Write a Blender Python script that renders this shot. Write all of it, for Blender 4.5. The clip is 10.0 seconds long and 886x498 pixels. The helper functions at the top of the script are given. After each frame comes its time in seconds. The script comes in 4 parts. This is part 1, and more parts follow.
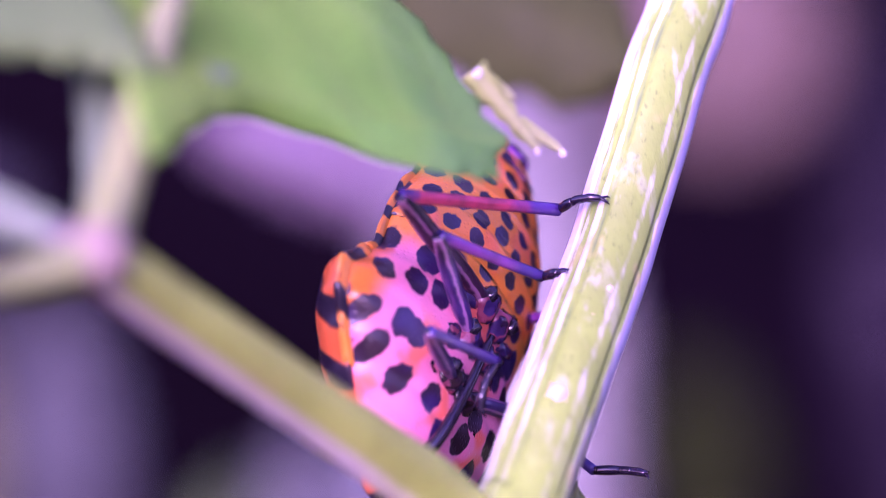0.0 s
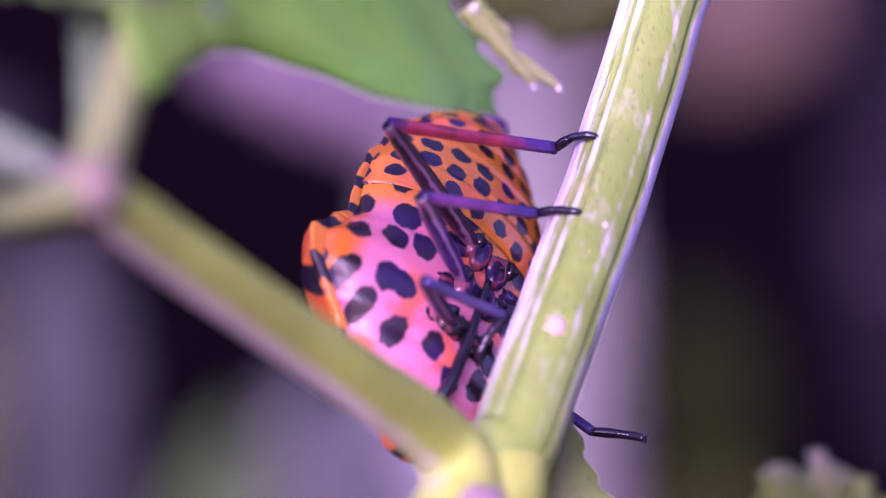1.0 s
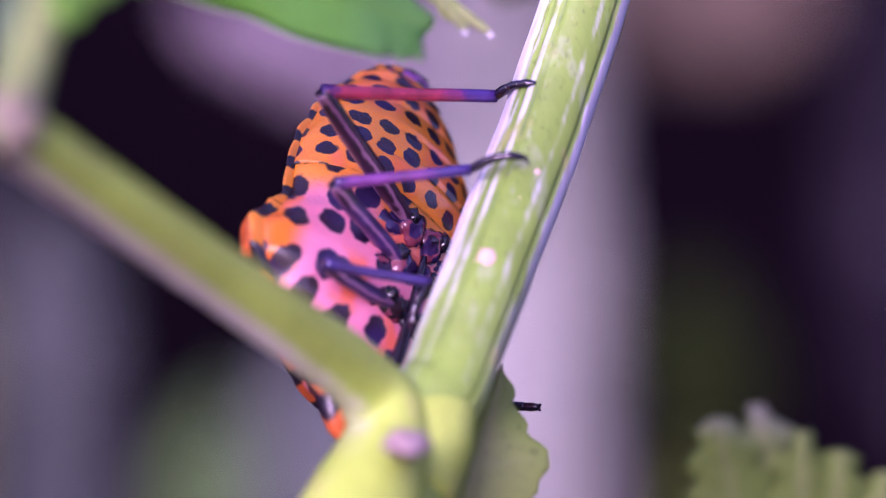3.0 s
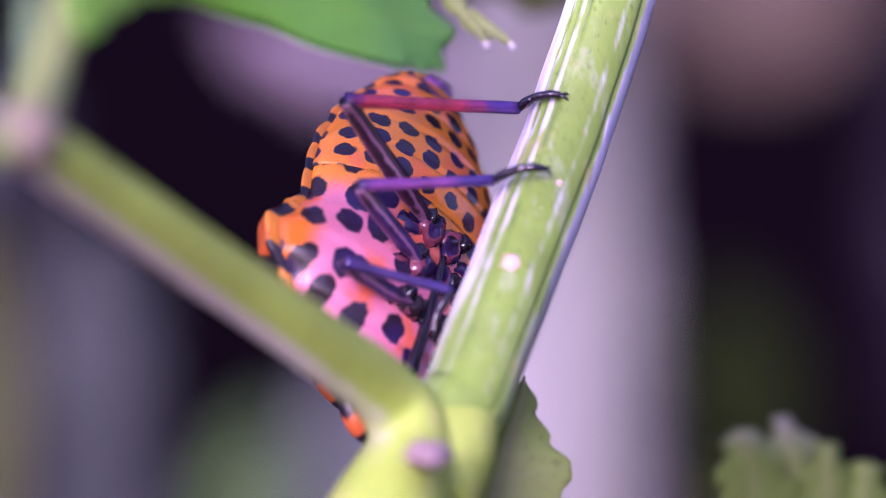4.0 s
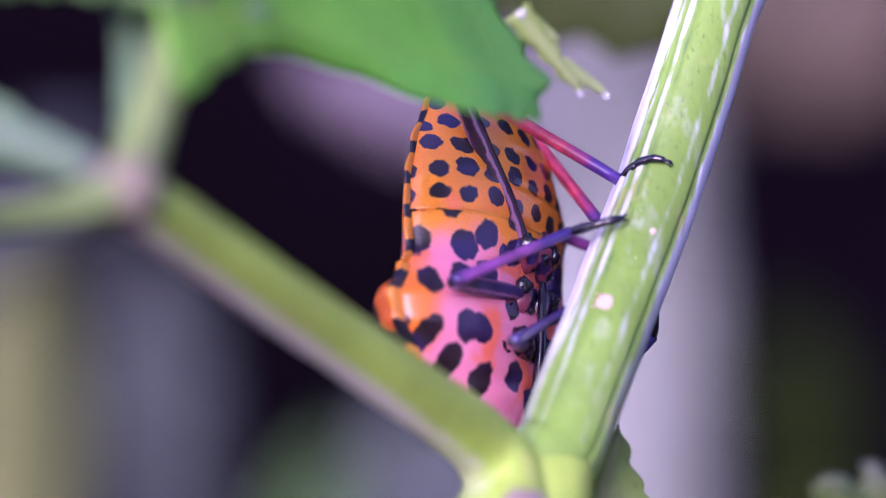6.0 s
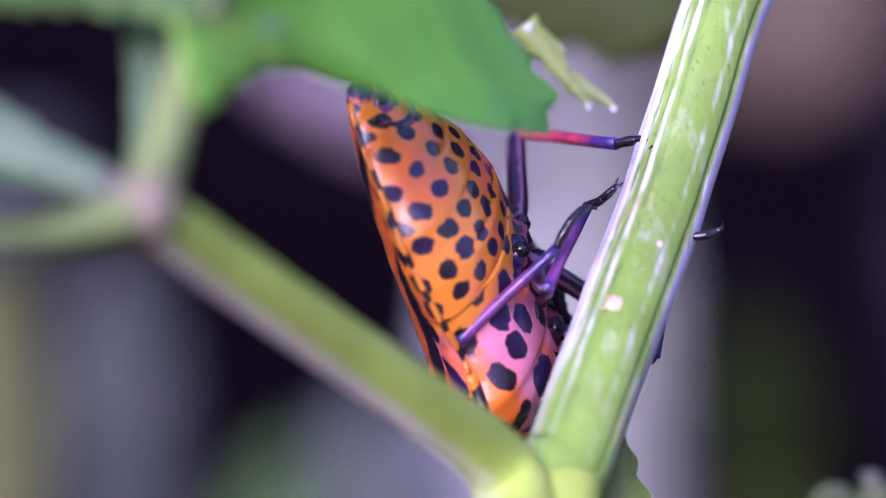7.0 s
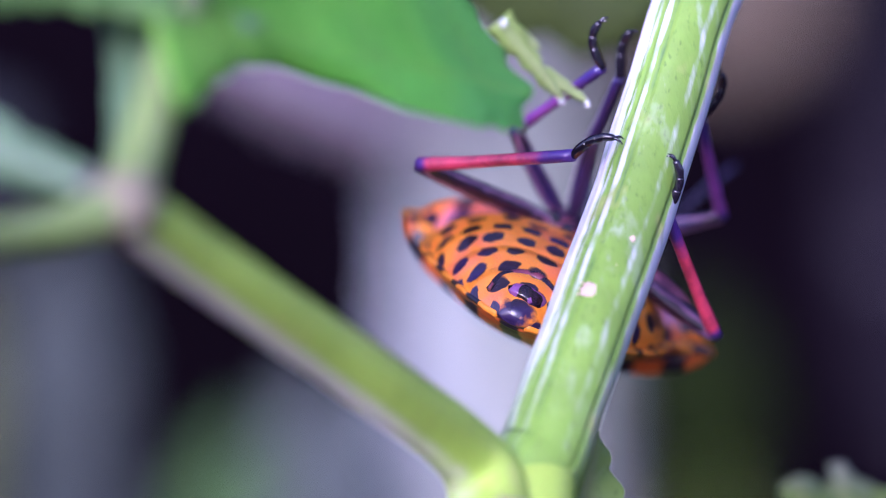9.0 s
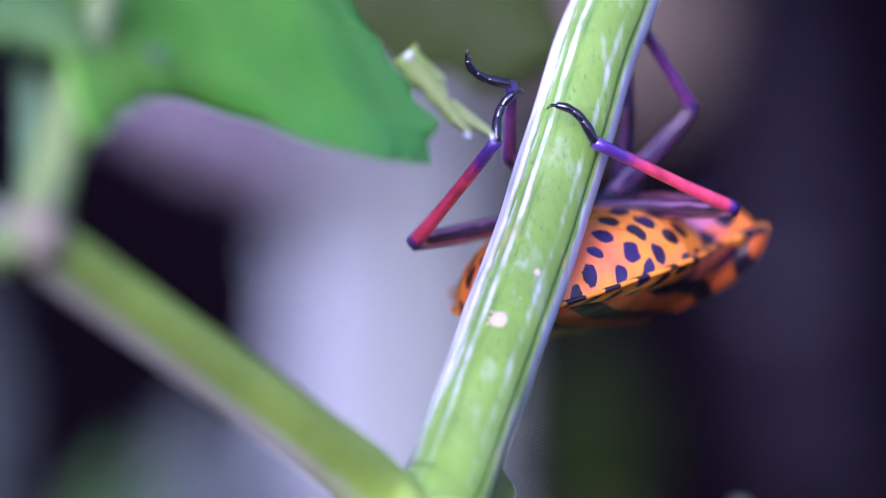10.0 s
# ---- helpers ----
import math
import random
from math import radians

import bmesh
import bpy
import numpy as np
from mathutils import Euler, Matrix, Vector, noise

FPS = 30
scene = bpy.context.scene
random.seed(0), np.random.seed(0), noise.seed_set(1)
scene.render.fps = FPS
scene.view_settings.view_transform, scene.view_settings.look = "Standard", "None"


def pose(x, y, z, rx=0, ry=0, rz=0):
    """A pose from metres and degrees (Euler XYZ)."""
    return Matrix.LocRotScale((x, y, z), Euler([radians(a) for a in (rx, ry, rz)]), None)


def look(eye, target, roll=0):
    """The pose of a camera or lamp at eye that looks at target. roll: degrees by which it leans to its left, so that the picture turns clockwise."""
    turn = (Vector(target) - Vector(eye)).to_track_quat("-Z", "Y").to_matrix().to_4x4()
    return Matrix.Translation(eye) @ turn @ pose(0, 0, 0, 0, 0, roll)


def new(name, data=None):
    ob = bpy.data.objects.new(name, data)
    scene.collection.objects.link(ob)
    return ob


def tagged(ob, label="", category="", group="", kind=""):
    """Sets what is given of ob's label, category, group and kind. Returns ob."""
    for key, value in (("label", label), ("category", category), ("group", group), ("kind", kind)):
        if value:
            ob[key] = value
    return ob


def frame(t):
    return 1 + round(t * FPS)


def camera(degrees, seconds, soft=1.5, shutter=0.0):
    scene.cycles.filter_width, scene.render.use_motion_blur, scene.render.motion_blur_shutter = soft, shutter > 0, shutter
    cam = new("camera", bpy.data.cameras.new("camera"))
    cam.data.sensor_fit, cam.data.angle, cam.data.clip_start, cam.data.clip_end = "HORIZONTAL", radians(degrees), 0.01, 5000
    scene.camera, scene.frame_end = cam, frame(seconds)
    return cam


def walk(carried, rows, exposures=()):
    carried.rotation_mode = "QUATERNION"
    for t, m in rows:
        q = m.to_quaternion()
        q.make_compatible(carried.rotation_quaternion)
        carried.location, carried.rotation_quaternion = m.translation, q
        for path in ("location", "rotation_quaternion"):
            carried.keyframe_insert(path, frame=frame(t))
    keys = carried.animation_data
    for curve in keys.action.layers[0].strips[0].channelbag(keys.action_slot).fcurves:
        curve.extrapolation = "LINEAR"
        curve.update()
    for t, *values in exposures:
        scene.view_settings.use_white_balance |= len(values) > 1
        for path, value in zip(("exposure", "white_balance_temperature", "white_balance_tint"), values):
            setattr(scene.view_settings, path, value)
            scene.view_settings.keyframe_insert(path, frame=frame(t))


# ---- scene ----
MM = 0.001
CAMERA_ROWS = (
    (0.0, (-2.38, -140.39, 0.33), (0.08, -0.41, 1.20), -0.51),
    (0.5, (-2.75, -140.29, 0.63), (0.07, -0.32, 0.65), -0.44),
    (1.0, (-2.07, -140.00, 0.46), (0.18, -0.02, -0.23), -0.22),
    (1.5, (-1.29, -139.74, 0.29), (-0.13, 0.26, -0.19), -0.21),
    (2.0, (-0.50, -139.43, -0.00), (0.20, 0.57, -0.72), -0.05),
    (2.5, (0.08, -139.46, -0.10), (1.07, 0.54, -0.52), 0.11),
    (3.0, (0.76, -139.80, -0.91), (1.69, 0.20, -1.41), 0.26),
    (3.2, (0.97, -139.84, -1.02), (1.85, 0.16, -1.52), 0.25),
    (4.5, (1.75, -140.11, -1.23), (0.79, -0.11, -0.61), 0.11),
    (5.0, (1.22, -140.24, -0.98), (0.70, -0.25, 0.00), 0.24),
    (5.5, (1.28, -140.22, -0.66), (0.49, -0.22, -0.39), 0.18),
    (5.7, (1.01, -140.24, -0.56), (-0.35, -0.25, -0.21), 0.18),
    (6.8, (-1.84, -140.20, 0.25), (-1.15, -0.20, 0.10), -0.08),
    (7.0, (-2.01, -140.22, 0.37), (-1.02, -0.22, 0.19), -0.05),
    (7.5, (-2.71, -140.38, 0.76), (-0.87, -0.39, 0.29), -0.07),
    (8.0, (-2.98, -140.45, 0.93), (-0.82, -0.47, 0.48), 0.01),
    (8.5, (-2.99, -140.42, 1.04), (-0.65, -0.44, 0.14), 0.09),
    (9.0, (-3.31, -140.38, 1.01), (-0.43, -0.41, 0.07), 0.01),
    (9.5, (-3.75, -140.28, 0.87), (-0.06, -0.32, 1.11), 0.08),
    (10.0, (-4.11, -140.25, 0.71), (1.68, -0.37, 0.81), 0.10),
)
cam = camera(8.0, 10.0, soft=0.9)
cam.data.dof.use_dof = True
cam.data.dof.focus_distance = 0.1412
cam.data.dof.aperture_fstop = 40.0
walk(cam, [(t, look(Vector(e) * MM, Vector(g) * MM, r)) for t, e, g, r in CAMERA_ROWS],
     exposures=[(0.0, 1.22, 5470, 139), (0.5, 0.91, 5560, 132), (1.5, 0.77, 5570, 109), (3.0, 0.77, 5440, 93), (4.5, 0.77, 5340, 81), (5.5, 0.77, 5180, 73), (7.0, 0.79, 5080, 66), (8.5, 0.84, 4900, 54), (9.5, 0.83, 4780, 51), (10.0, 0.72, 4710, 52)])

# ---- light: a bright overcast garden, the veiled sun behind the camera ----
world = bpy.data.worlds.new("overcast_sky")
scene.world = world
world.use_nodes = True
SUN_EL, SUN_AZ = 21.0, 204.0
sky = world.node_tree.nodes.new("ShaderNodeTexSky")
sky.sky_type = "NISHITA"
sky.sun_disc = False
sky.sun_elevation, sky.sun_rotation = radians(SUN_EL), radians(SUN_AZ)
sky.dust_density, sky.ozone_density = 3.0, 1.0
background = world.node_tree.nodes["Background"]
background.inputs["Strength"].default_value = 0.15
world.node_tree.links.new(sky.outputs[0], background.inputs["Color"])
lamp = bpy.data.lights.new("sun", "SUN")
lamp.energy, lamp.angle, lamp.color = 2.25, radians(36), (1.0, 0.95, 0.9)
sun = new("sun", lamp)
az, el = radians(SUN_AZ), radians(SUN_EL)
sun_way = Vector((math.sin(az) * math.cos(el), math.cos(az) * math.cos(el), math.sin(el)))
sun.matrix_world = look(sun_way * 2, (0, 0, 0))


# ---- materials ----
class Nodes:
    """A short way to write node materials; lengths in millimetres."""

    def __init__(self, name, rough=0.5):
        self.m = bpy.data.materials.new(name)
        self.m.use_nodes = True
        self.t = self.m.node_tree
        self.b = self.t.nodes["Principled BSDF"]
        self.b.inputs["Roughness"].default_value = rough

    def add(self, kind):
        return self.t.nodes.new(kind)

    def calc(self, kind, operation):
        n = self.t.nodes.new(kind)
        n.operation = operation
        return n

    def stored(self, name):
        n = self.t.nodes.new("ShaderNodeAttribute")
        n.attribute_name = name
        return n

    def cells(self, flat=False):
        n = self.t.nodes.new("ShaderNodeTexVoronoi")
        n.feature = "F1"
        if flat:
            n.voronoi_dimensions = "2D"
        return n

    def link(self, a, b):
        self.t.links.new(a, b)

    def space(self, scale=(1, 1, 1), turn=(0, 0, 0)):
        c = self.add("ShaderNodeTexCoord")
        m = self.add("ShaderNodeMapping")
        m.inputs["Scale"].default_value = [1000 * s for s in scale]
        m.inputs["Rotation"].default_value = [radians(a) for a in turn]
        self.link(c.outputs["Object"], m.inputs["Vector"])
        return m.outputs[0]

    def noise(self, scale, vector=None, detail=4.0):
        n = self.add("ShaderNodeTexNoise")
        n.inputs["Scale"].default_value = scale
        n.inputs["Detail"].default_value = detail
        self.link(vector or self.space(), n.inputs["Vector"])
        return n.outputs["Fac"]

    def ramp(self, value, a, b):
        n = self.add("ShaderNodeMapRange")
        n.interpolation_type = "SMOOTHSTEP"
        n.inputs["From Min"].default_value, n.inputs["From Max"].default_value = a, b
        self.link(value, n.inputs["Value"])
        return n.outputs[0]

    def mix(self, fac, a, b, blend="MIX"):
        n = self.add("ShaderNodeMix")
        n.data_type, n.blend_type = "RGBA", blend
        for socket, v in ((n.inputs[0], fac), (n.inputs[6], a), (n.inputs[7], b)):
            if isinstance(v, (tuple, list)):
                socket.default_value = (*v, 1)
            elif isinstance(v, (int, float)):
                socket.default_value = v
            else:
                self.link(v, socket)
        return n.outputs[2]

    def math(self, op, a, b=0.0):
        n = self.calc("ShaderNodeMath", op)
        for socket, v in zip(n.inputs, (a, b)):
            if isinstance(v, (int, float)):
                socket.default_value = v
            else:
                self.link(v, socket)
        return n.outputs[0]

    def bump(self, height, strength=0.3, mm=0.05):
        n = self.add("ShaderNodeBump")
        n.inputs["Strength"].default_value = strength
        n.inputs["Distance"].default_value = mm * MM
        self.link(height, n.inputs["Height"])
        self.link(n.outputs[0], self.b.inputs["Normal"])

    def done(self, colour, **inputs):
        if isinstance(colour, tuple):
            self.b.inputs["Base Color"].default_value = (*colour, 1)
        else:
            self.link(colour, self.b.inputs["Base Color"])
        for key, value in inputs.items():
            self.b.inputs[key.replace("_", " ")].default_value = value
        return self.m


def translucent(n, colour, share):
    """Lets light through a thin blade."""
    t = n.add("ShaderNodeBsdfTranslucent")
    if isinstance(colour, tuple):
        t.inputs["Color"].default_value = (*colour, 1)
    else:
        n.link(colour, t.inputs["Color"])
    m = n.add("ShaderNodeMixShader")
    m.inputs[0].default_value = share
    out = n.t.nodes["Material Output"]
    n.link(n.b.outputs[0], m.inputs[1])
    n.link(t.outputs[0], m.inputs[2])
    n.link(m.outputs[0], out.inputs["Surface"])


def stalk_material(name, green, pale, blush, low=-90.0, high=-80.0, ribbed=0.9, fray=1.3, blotted=0.0):
    n = Nodes(name, 0.42)
    a = n.stored("ridge")
    long = n.space((1.0, 1.0, 0.12))
    streak = n.noise(2.6, long, 5.0)
    wide = n.noise(0.55, n.space(), 3.0)
    fine = n.noise(9.0, n.space((1, 1, 0.3)), 3.0)
    rib = n.ramp(n.math("ADD", a.outputs["Fac"], n.math("MULTIPLY", n.math("SUBTRACT", streak, 0.5), fray)), 0.1, 0.95)
    base = n.mix(n.ramp(wide, 0.35, 0.65), green, tuple(c * 1.25 for c in green))
    base = n.mix(n.ramp(fine, 0.55, 0.8), base, tuple(c * 0.7 for c in green))
    c = n.add("ShaderNodeTexCoord")
    s = n.add("ShaderNodeSeparateXYZ")
    n.link(c.outputs["Object"], s.inputs[0])
    along = n.math("ADD", n.math("MULTIPLY", s.outputs["Z"], 1000.0), n.math("MULTIPLY", streak, 1.5))
    blot = n.ramp(n.noise(1.7, n.space((1.0, 1.0, 0.35)), 4.0), 0.56, 0.68)
    rib = n.math("MAXIMUM", n.math("MULTIPLY", rib, n.ramp(n.noise(1.2, n.space((1.0, 1.0, 0.3)), 3.0), 0.2, 0.38)), n.math("MULTIPLY", blot, blotted))
    rib = n.math("MULTIPLY", n.math("MULTIPLY", rib, n.ramp(along, low, high)), ribbed)
    groove = n.math("SUBTRACT", 1.0, n.ramp(n.math("ADD", a.outputs["Fac"], n.math("MULTIPLY", n.math("SUBTRACT", streak, 0.5), 0.5)), -0.6, 0.0))
    broken = n.ramp(n.noise(1.1, n.space((1.0, 1.0, 0.22)), 3.0), 0.36, 0.6)
    groove = n.math("MULTIPLY", groove, n.math("MULTIPLY", broken, n.ramp(along, low - 1.0, high)))
    colour = n.mix(rib, base, pale)
    colour = n.mix(n.math("MULTIPLY", groove, 0.75), colour, (green[0] * 0.35, green[1] * 0.5, green[2] * 1.5))
    colour = n.mix(n.math("MULTIPLY", n.ramp(n.noise(1.3, n.space((1, 1, 0.5)), 2.0), 0.62, 0.75), 0.35), colour, blush)
    n.bump(n.math("ADD", fine, streak), 0.35, 0.04)
    m = n.done(colour, Coat_Weight=0.12, Coat_Roughness=0.3, Specular_IOR_Level=0.3, Subsurface_Weight=0.15, Subsurface_Scale=0.0006)
    n.b.inputs["Subsurface Radius"].default_value = (0.6, 1.0, 0.3)
    return m


def blade_material(name, green, light, share=0.4, rough=0.45, gloss=0.4, drift=None, top=None):
    n = Nodes(name, rough)
    a = n.stored("vein")
    patch = n.ramp(n.noise(0.35, n.space(), 3.0), 0.3, 0.7)
    cell = n.noise(4.5, n.space(), 5.0)
    colour = n.mix(patch, green, tuple(c * 1.3 for c in green))
    colour = n.mix(n.ramp(cell, 0.5, 0.75), colour, tuple(c * 0.75 for c in green))
    colour = n.mix(n.math("MULTIPLY", n.ramp(n.noise(0.16, n.space(), 2.0), 0.42, 0.62), 0.45), colour, light)
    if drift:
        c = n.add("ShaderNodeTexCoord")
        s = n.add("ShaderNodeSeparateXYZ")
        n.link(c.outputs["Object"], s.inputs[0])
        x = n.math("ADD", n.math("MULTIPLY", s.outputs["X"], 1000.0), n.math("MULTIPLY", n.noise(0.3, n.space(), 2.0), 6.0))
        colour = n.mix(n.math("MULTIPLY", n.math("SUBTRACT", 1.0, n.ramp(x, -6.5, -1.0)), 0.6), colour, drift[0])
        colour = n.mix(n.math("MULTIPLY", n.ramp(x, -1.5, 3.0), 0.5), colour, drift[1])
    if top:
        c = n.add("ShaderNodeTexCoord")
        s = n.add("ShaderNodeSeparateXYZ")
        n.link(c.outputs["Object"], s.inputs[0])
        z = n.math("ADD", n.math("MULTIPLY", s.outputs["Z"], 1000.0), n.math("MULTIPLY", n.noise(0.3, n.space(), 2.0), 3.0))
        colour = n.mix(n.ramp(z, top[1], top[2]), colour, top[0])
    colour = n.mix(n.math("MULTIPLY", a.outputs["Fac"], 0.35), colour, light)
    n.bump(n.math("ADD", cell, n.math("MULTIPLY", a.outputs["Fac"], 0.4)), 0.3, 0.05)
    m = n.done(colour, Coat_Weight=0.1, Specular_IOR_Level=gloss)
    translucent(n, n.mix(0.5, colour, (green[0] * 1.5, green[1] * 1.7, green[2] * 0.7)), share)
    return m


def dull_material(name, dark, light, scale=0.2, rough=0.8, gloss=0.4):
    n = Nodes(name, rough)
    f = n.ramp(n.noise(scale, n.space(), 5.0), 0.3, 0.7)
    fine = n.noise(scale * 9, n.space(), 4.0)
    colour = n.mix(f, dark, light)
    colour = n.mix(n.math("MULTIPLY", fine, 0.5), colour, tuple(c * 0.5 for c in dark))
    n.bump(fine, 0.5, 0.4)
    return n.done(colour, Specular_IOR_Level=gloss)


def cuticle(name, ground, spacing, size, wobble=0.35, blotch=None, edge=None, edge_from=2.4, edge_to=3.1, rough=0.3, spots=(0.02, 0.008, 0.014), stretch=(1.0, 1.0), hind=None, tail=None, coat=0.65, skin=False):
    """Shiny shell with rounded black spots; spacing and size in millimetres."""
    n = Nodes(name, rough)
    if skin:
        place = n.add("ShaderNodeMapping")
        place.inputs["Scale"].default_value = (1.0 / spacing * stretch[0], 1.0 / spacing * stretch[1], 0.0)
        n.link(n.stored("skin").outputs["Vector"], place.inputs["Vector"])
        v = place.outputs[0]
    else:
        v = n.space((1.0 / spacing * stretch[0], 1.0 / spacing * stretch[1], 0.0))
    warp = n.add("ShaderNodeTexNoise")
    warp.inputs["Scale"].default_value = 1.6
    n.link(v, warp.inputs["Vector"])
    shift = n.calc("ShaderNodeVectorMath", "MULTIPLY_ADD")
    n.link(warp.outputs["Color"], shift.inputs[0])
    shift.inputs[1].default_value = (0.35, 0.35, 0.0)
    n.link(v, shift.inputs[2])
    cells = n.cells(True)
    cells.inputs["Scale"].default_value = 1.0
    cells.inputs["Randomness"].default_value = wobble
    n.link(shift.outputs[0], cells.inputs["Vector"])
    rag = n.math("MULTIPLY", n.math("SUBTRACT", n.noise(5.0, n.space(), 3.0), 0.5), 0.16)
    grow = n.math("MULTIPLY", n.math("SUBTRACT", n.noise(0.9, n.space(), 1.0), 0.5), 0.22)
    d = n.math("ADD", n.math("ADD", cells.outputs["Distance"], rag), grow)
    r = size / spacing
    spot = n.math("SUBTRACT", 1.0, n.ramp(d, r * 0.9, r * 1.1))
    tone = n.ramp(n.noise(0.8, n.space(), 3.0), 0.3, 0.7)
    base = n.mix(tone, ground, tuple(c * s for c, s in zip(ground, (0.97, 0.84, 0.85))))
    if blotch:
        base = n.mix(n.ramp(n.noise(0.75, n.space(), 2.0), 0.5, 0.62), base, blotch)
    if edge:
        c = n.add("ShaderNodeTexCoord")
        s = n.add("ShaderNodeSeparateXYZ")
        n.link(c.outputs["Object"], s.inputs[0])
        far = n.math("MULTIPLY", n.math("ABSOLUTE", s.outputs["X"]), 1000.0)
        base = n.mix(n.ramp(far, edge_from, edge_to), base, edge)
    if hind:
        c = n.add("ShaderNodeTexCoord")
        s = n.add("ShaderNodeSeparateXYZ")
        n.link(c.outputs["Object"], s.inputs[0])
        y = n.math("ADD", n.math("MULTIPLY", s.outputs["Y"], 1000.0), n.math("MULTIPLY", n.math("SUBTRACT", n.noise(1.1), 0.5), 1.6))
        base = n.mix(n.ramp(y, -0.5, 0.5), hind, base)
    if tail is not None:
        c = n.add("ShaderNodeTexCoord")
        s = n.add("ShaderNodeSeparateXYZ")
        n.link(c.outputs["Object"], s.inputs[0])
        y = n.math("ADD", n.math("MULTIPLY", s.outputs["Y"], 1000.0), n.math("MULTIPLY", n.math("SUBTRACT", n.noise(2.2), 0.5), 0.9))
        spot = n.math("MAXIMUM", spot, n.math("SUBTRACT", 1.0, n.ramp(y, tail - 0.12, tail + 0.08)))
    # violet sheen on the black spots is put into their colour
    spots = n.mix(n.ramp(n.noise(0.6, n.space(), 2.0), 0.4, 0.6), spots, (0.035, 0.018, 0.09))
    colour = n.mix(spot, base, spots)
    pits = n.cells()
    pits.inputs["Scale"].default_value = 9.0
    n.link(n.space(), pits.inputs["Vector"])
    n.bump(n.math("ADD", n.ramp(pits.outputs["Distance"], 0.0, 0.45), n.math("MULTIPLY", spot, -0.6)), 0.35, 0.03)
    return n.done(colour, Coat_Weight=coat, Coat_Roughness=0.2, Coat_IOR=1.5, Specular_IOR_Level=0.5)


def banded(name, ground, period, phase=0.0, share=0.42):
    """Orange rim with one black bar to each segment, along the body."""
    n = Nodes(name, 0.32)
    c = n.add("ShaderNodeTexCoord")
    s = n.add("ShaderNodeSeparateXYZ")
    n.link(c.outputs["Object"], s.inputs[0])
    wob = n.math("MULTIPLY", n.math("SUBTRACT", n.noise(1.7), 0.5), 0.5)
    y = n.math("ADD", n.math("MULTIPLY", s.outputs["Y"], 1000.0 / period), n.math("ADD", wob, phase + 40.0))
    f = n.math("FRACT", y)
    bar = n.math("MULTIPLY", n.ramp(f, 0.04, 0.1), n.math("SUBTRACT", 1.0, n.ramp(f, share, share + 0.06)))
    colour = n.mix(bar, n.mix(n.noise(1.1), ground, tuple(x * 0.8 for x in ground)), (0.014, 0.01, 0.02))
    n.bump(n.noise(8.0), 0.3, 0.03)
    return n.done(colour, Coat_Weight=0.4, Coat_Roughness=0.25)


def striped(name, ground, width, bars=(0.014, 0.01, 0.02)):
    """Lengthwise black stripes on an orange back."""
    n = Nodes(name, 0.35)
    c = n.add("ShaderNodeTexCoord")
    s = n.add("ShaderNodeSeparateXYZ")
    n.link(c.outputs["Object"], s.inputs[0])
    wob = n.math("MULTIPLY", n.math("SUBTRACT", n.noise(0.8), 0.5), 0.3)
    f = n.math("FRACT", n.math("ADD", n.math("MULTIPLY", s.outputs["X"], 1000.0 / width), n.math("ADD", wob, 40.25)))
    bar = n.math("MULTIPLY", n.ramp(f, 0.02, 0.1), n.math("SUBTRACT", 1.0, n.ramp(f, 0.48, 0.56)))
    colour = n.mix(bar, n.mix(n.noise(1.1), ground, tuple(x * 0.8 for x in ground)), bars)
    n.bump(n.noise(8.0), 0.4, 0.04)
    return n.done(colour, Coat_Weight=0.35, Coat_Roughness=0.25)


def leg_material(name, shaft, tip, length, reach=0.75, glint=None, girth_mm=0.2):
    """A leg piece that darkens towards its far end by its own colouring; a highlight line can be painted on."""
    n = Nodes(name, 0.3)
    c = n.add("ShaderNodeTexCoord")
    s = n.add("ShaderNodeSeparateXYZ")
    n.link(c.outputs["Object"], s.inputs[0])
    z = n.math("ADD", n.math("MULTIPLY", s.outputs["Z"], 1000.0 / length), n.math("MULTIPLY", n.math("SUBTRACT", n.noise(2.0), 0.5), 0.25))
    colour = n.mix(n.ramp(z, reach - 0.1, reach + 0.12), n.mix(n.ramp(n.noise(1.5), 0.4, 0.65), shaft, tuple(x * 0.55 for x in shaft)), tip)
    colour = n.mix(n.math("SUBTRACT", 1.0, n.ramp(z, 0.02, 0.1)), colour, tip)
    if glint:
        # pale highlight painted as a line along both flanks
        x = n.math("ADD", n.math("MULTIPLY", n.math("ABSOLUTE", s.outputs["X"]), 1000.0 / girth_mm), n.math("MULTIPLY", n.math("SUBTRACT", n.noise(3.0), 0.5), 0.5))
        line = n.math("MULTIPLY", n.ramp(x, 0.5, 0.6), n.math("SUBTRACT", 1.0, n.ramp(x, 0.72, 0.85)))
        colour = n.mix(n.math("MULTIPLY", line, 0.4), colour, glint)
    n.bump(n.noise(12.0), 0.4, 0.03)
    return n.done(colour, Coat_Weight=0.5, Coat_Roughness=0.2)


STALK = stalk_material("ribbed_green_stalk", (0.155, 0.275, 0.035), (0.66, 0.66, 0.74), (0.42, 0.38, 0.15), -1.0, 5.5, 0.95, fray=1.8, blotted=0.12)
BRANCH = stalk_material("smooth_green_branch", (0.29, 0.43, 0.055), (0.7, 0.66, 0.7), (0.46, 0.46, 0.15), -1.0, 1.6, ribbed=0.9, fray=0.35)
NODE_PINK = dull_material("pink_bud", (0.40, 0.30, 0.27), (0.48, 0.38, 0.36), 0.8, 0.7, 0.2)
BLADE = blade_material("fresh_green_blade", (0.165, 0.50, 0.045), (0.31, 0.60, 0.085), 0.5, drift=((0.27, 0.48, 0.05), (0.13, 0.45, 0.16)))
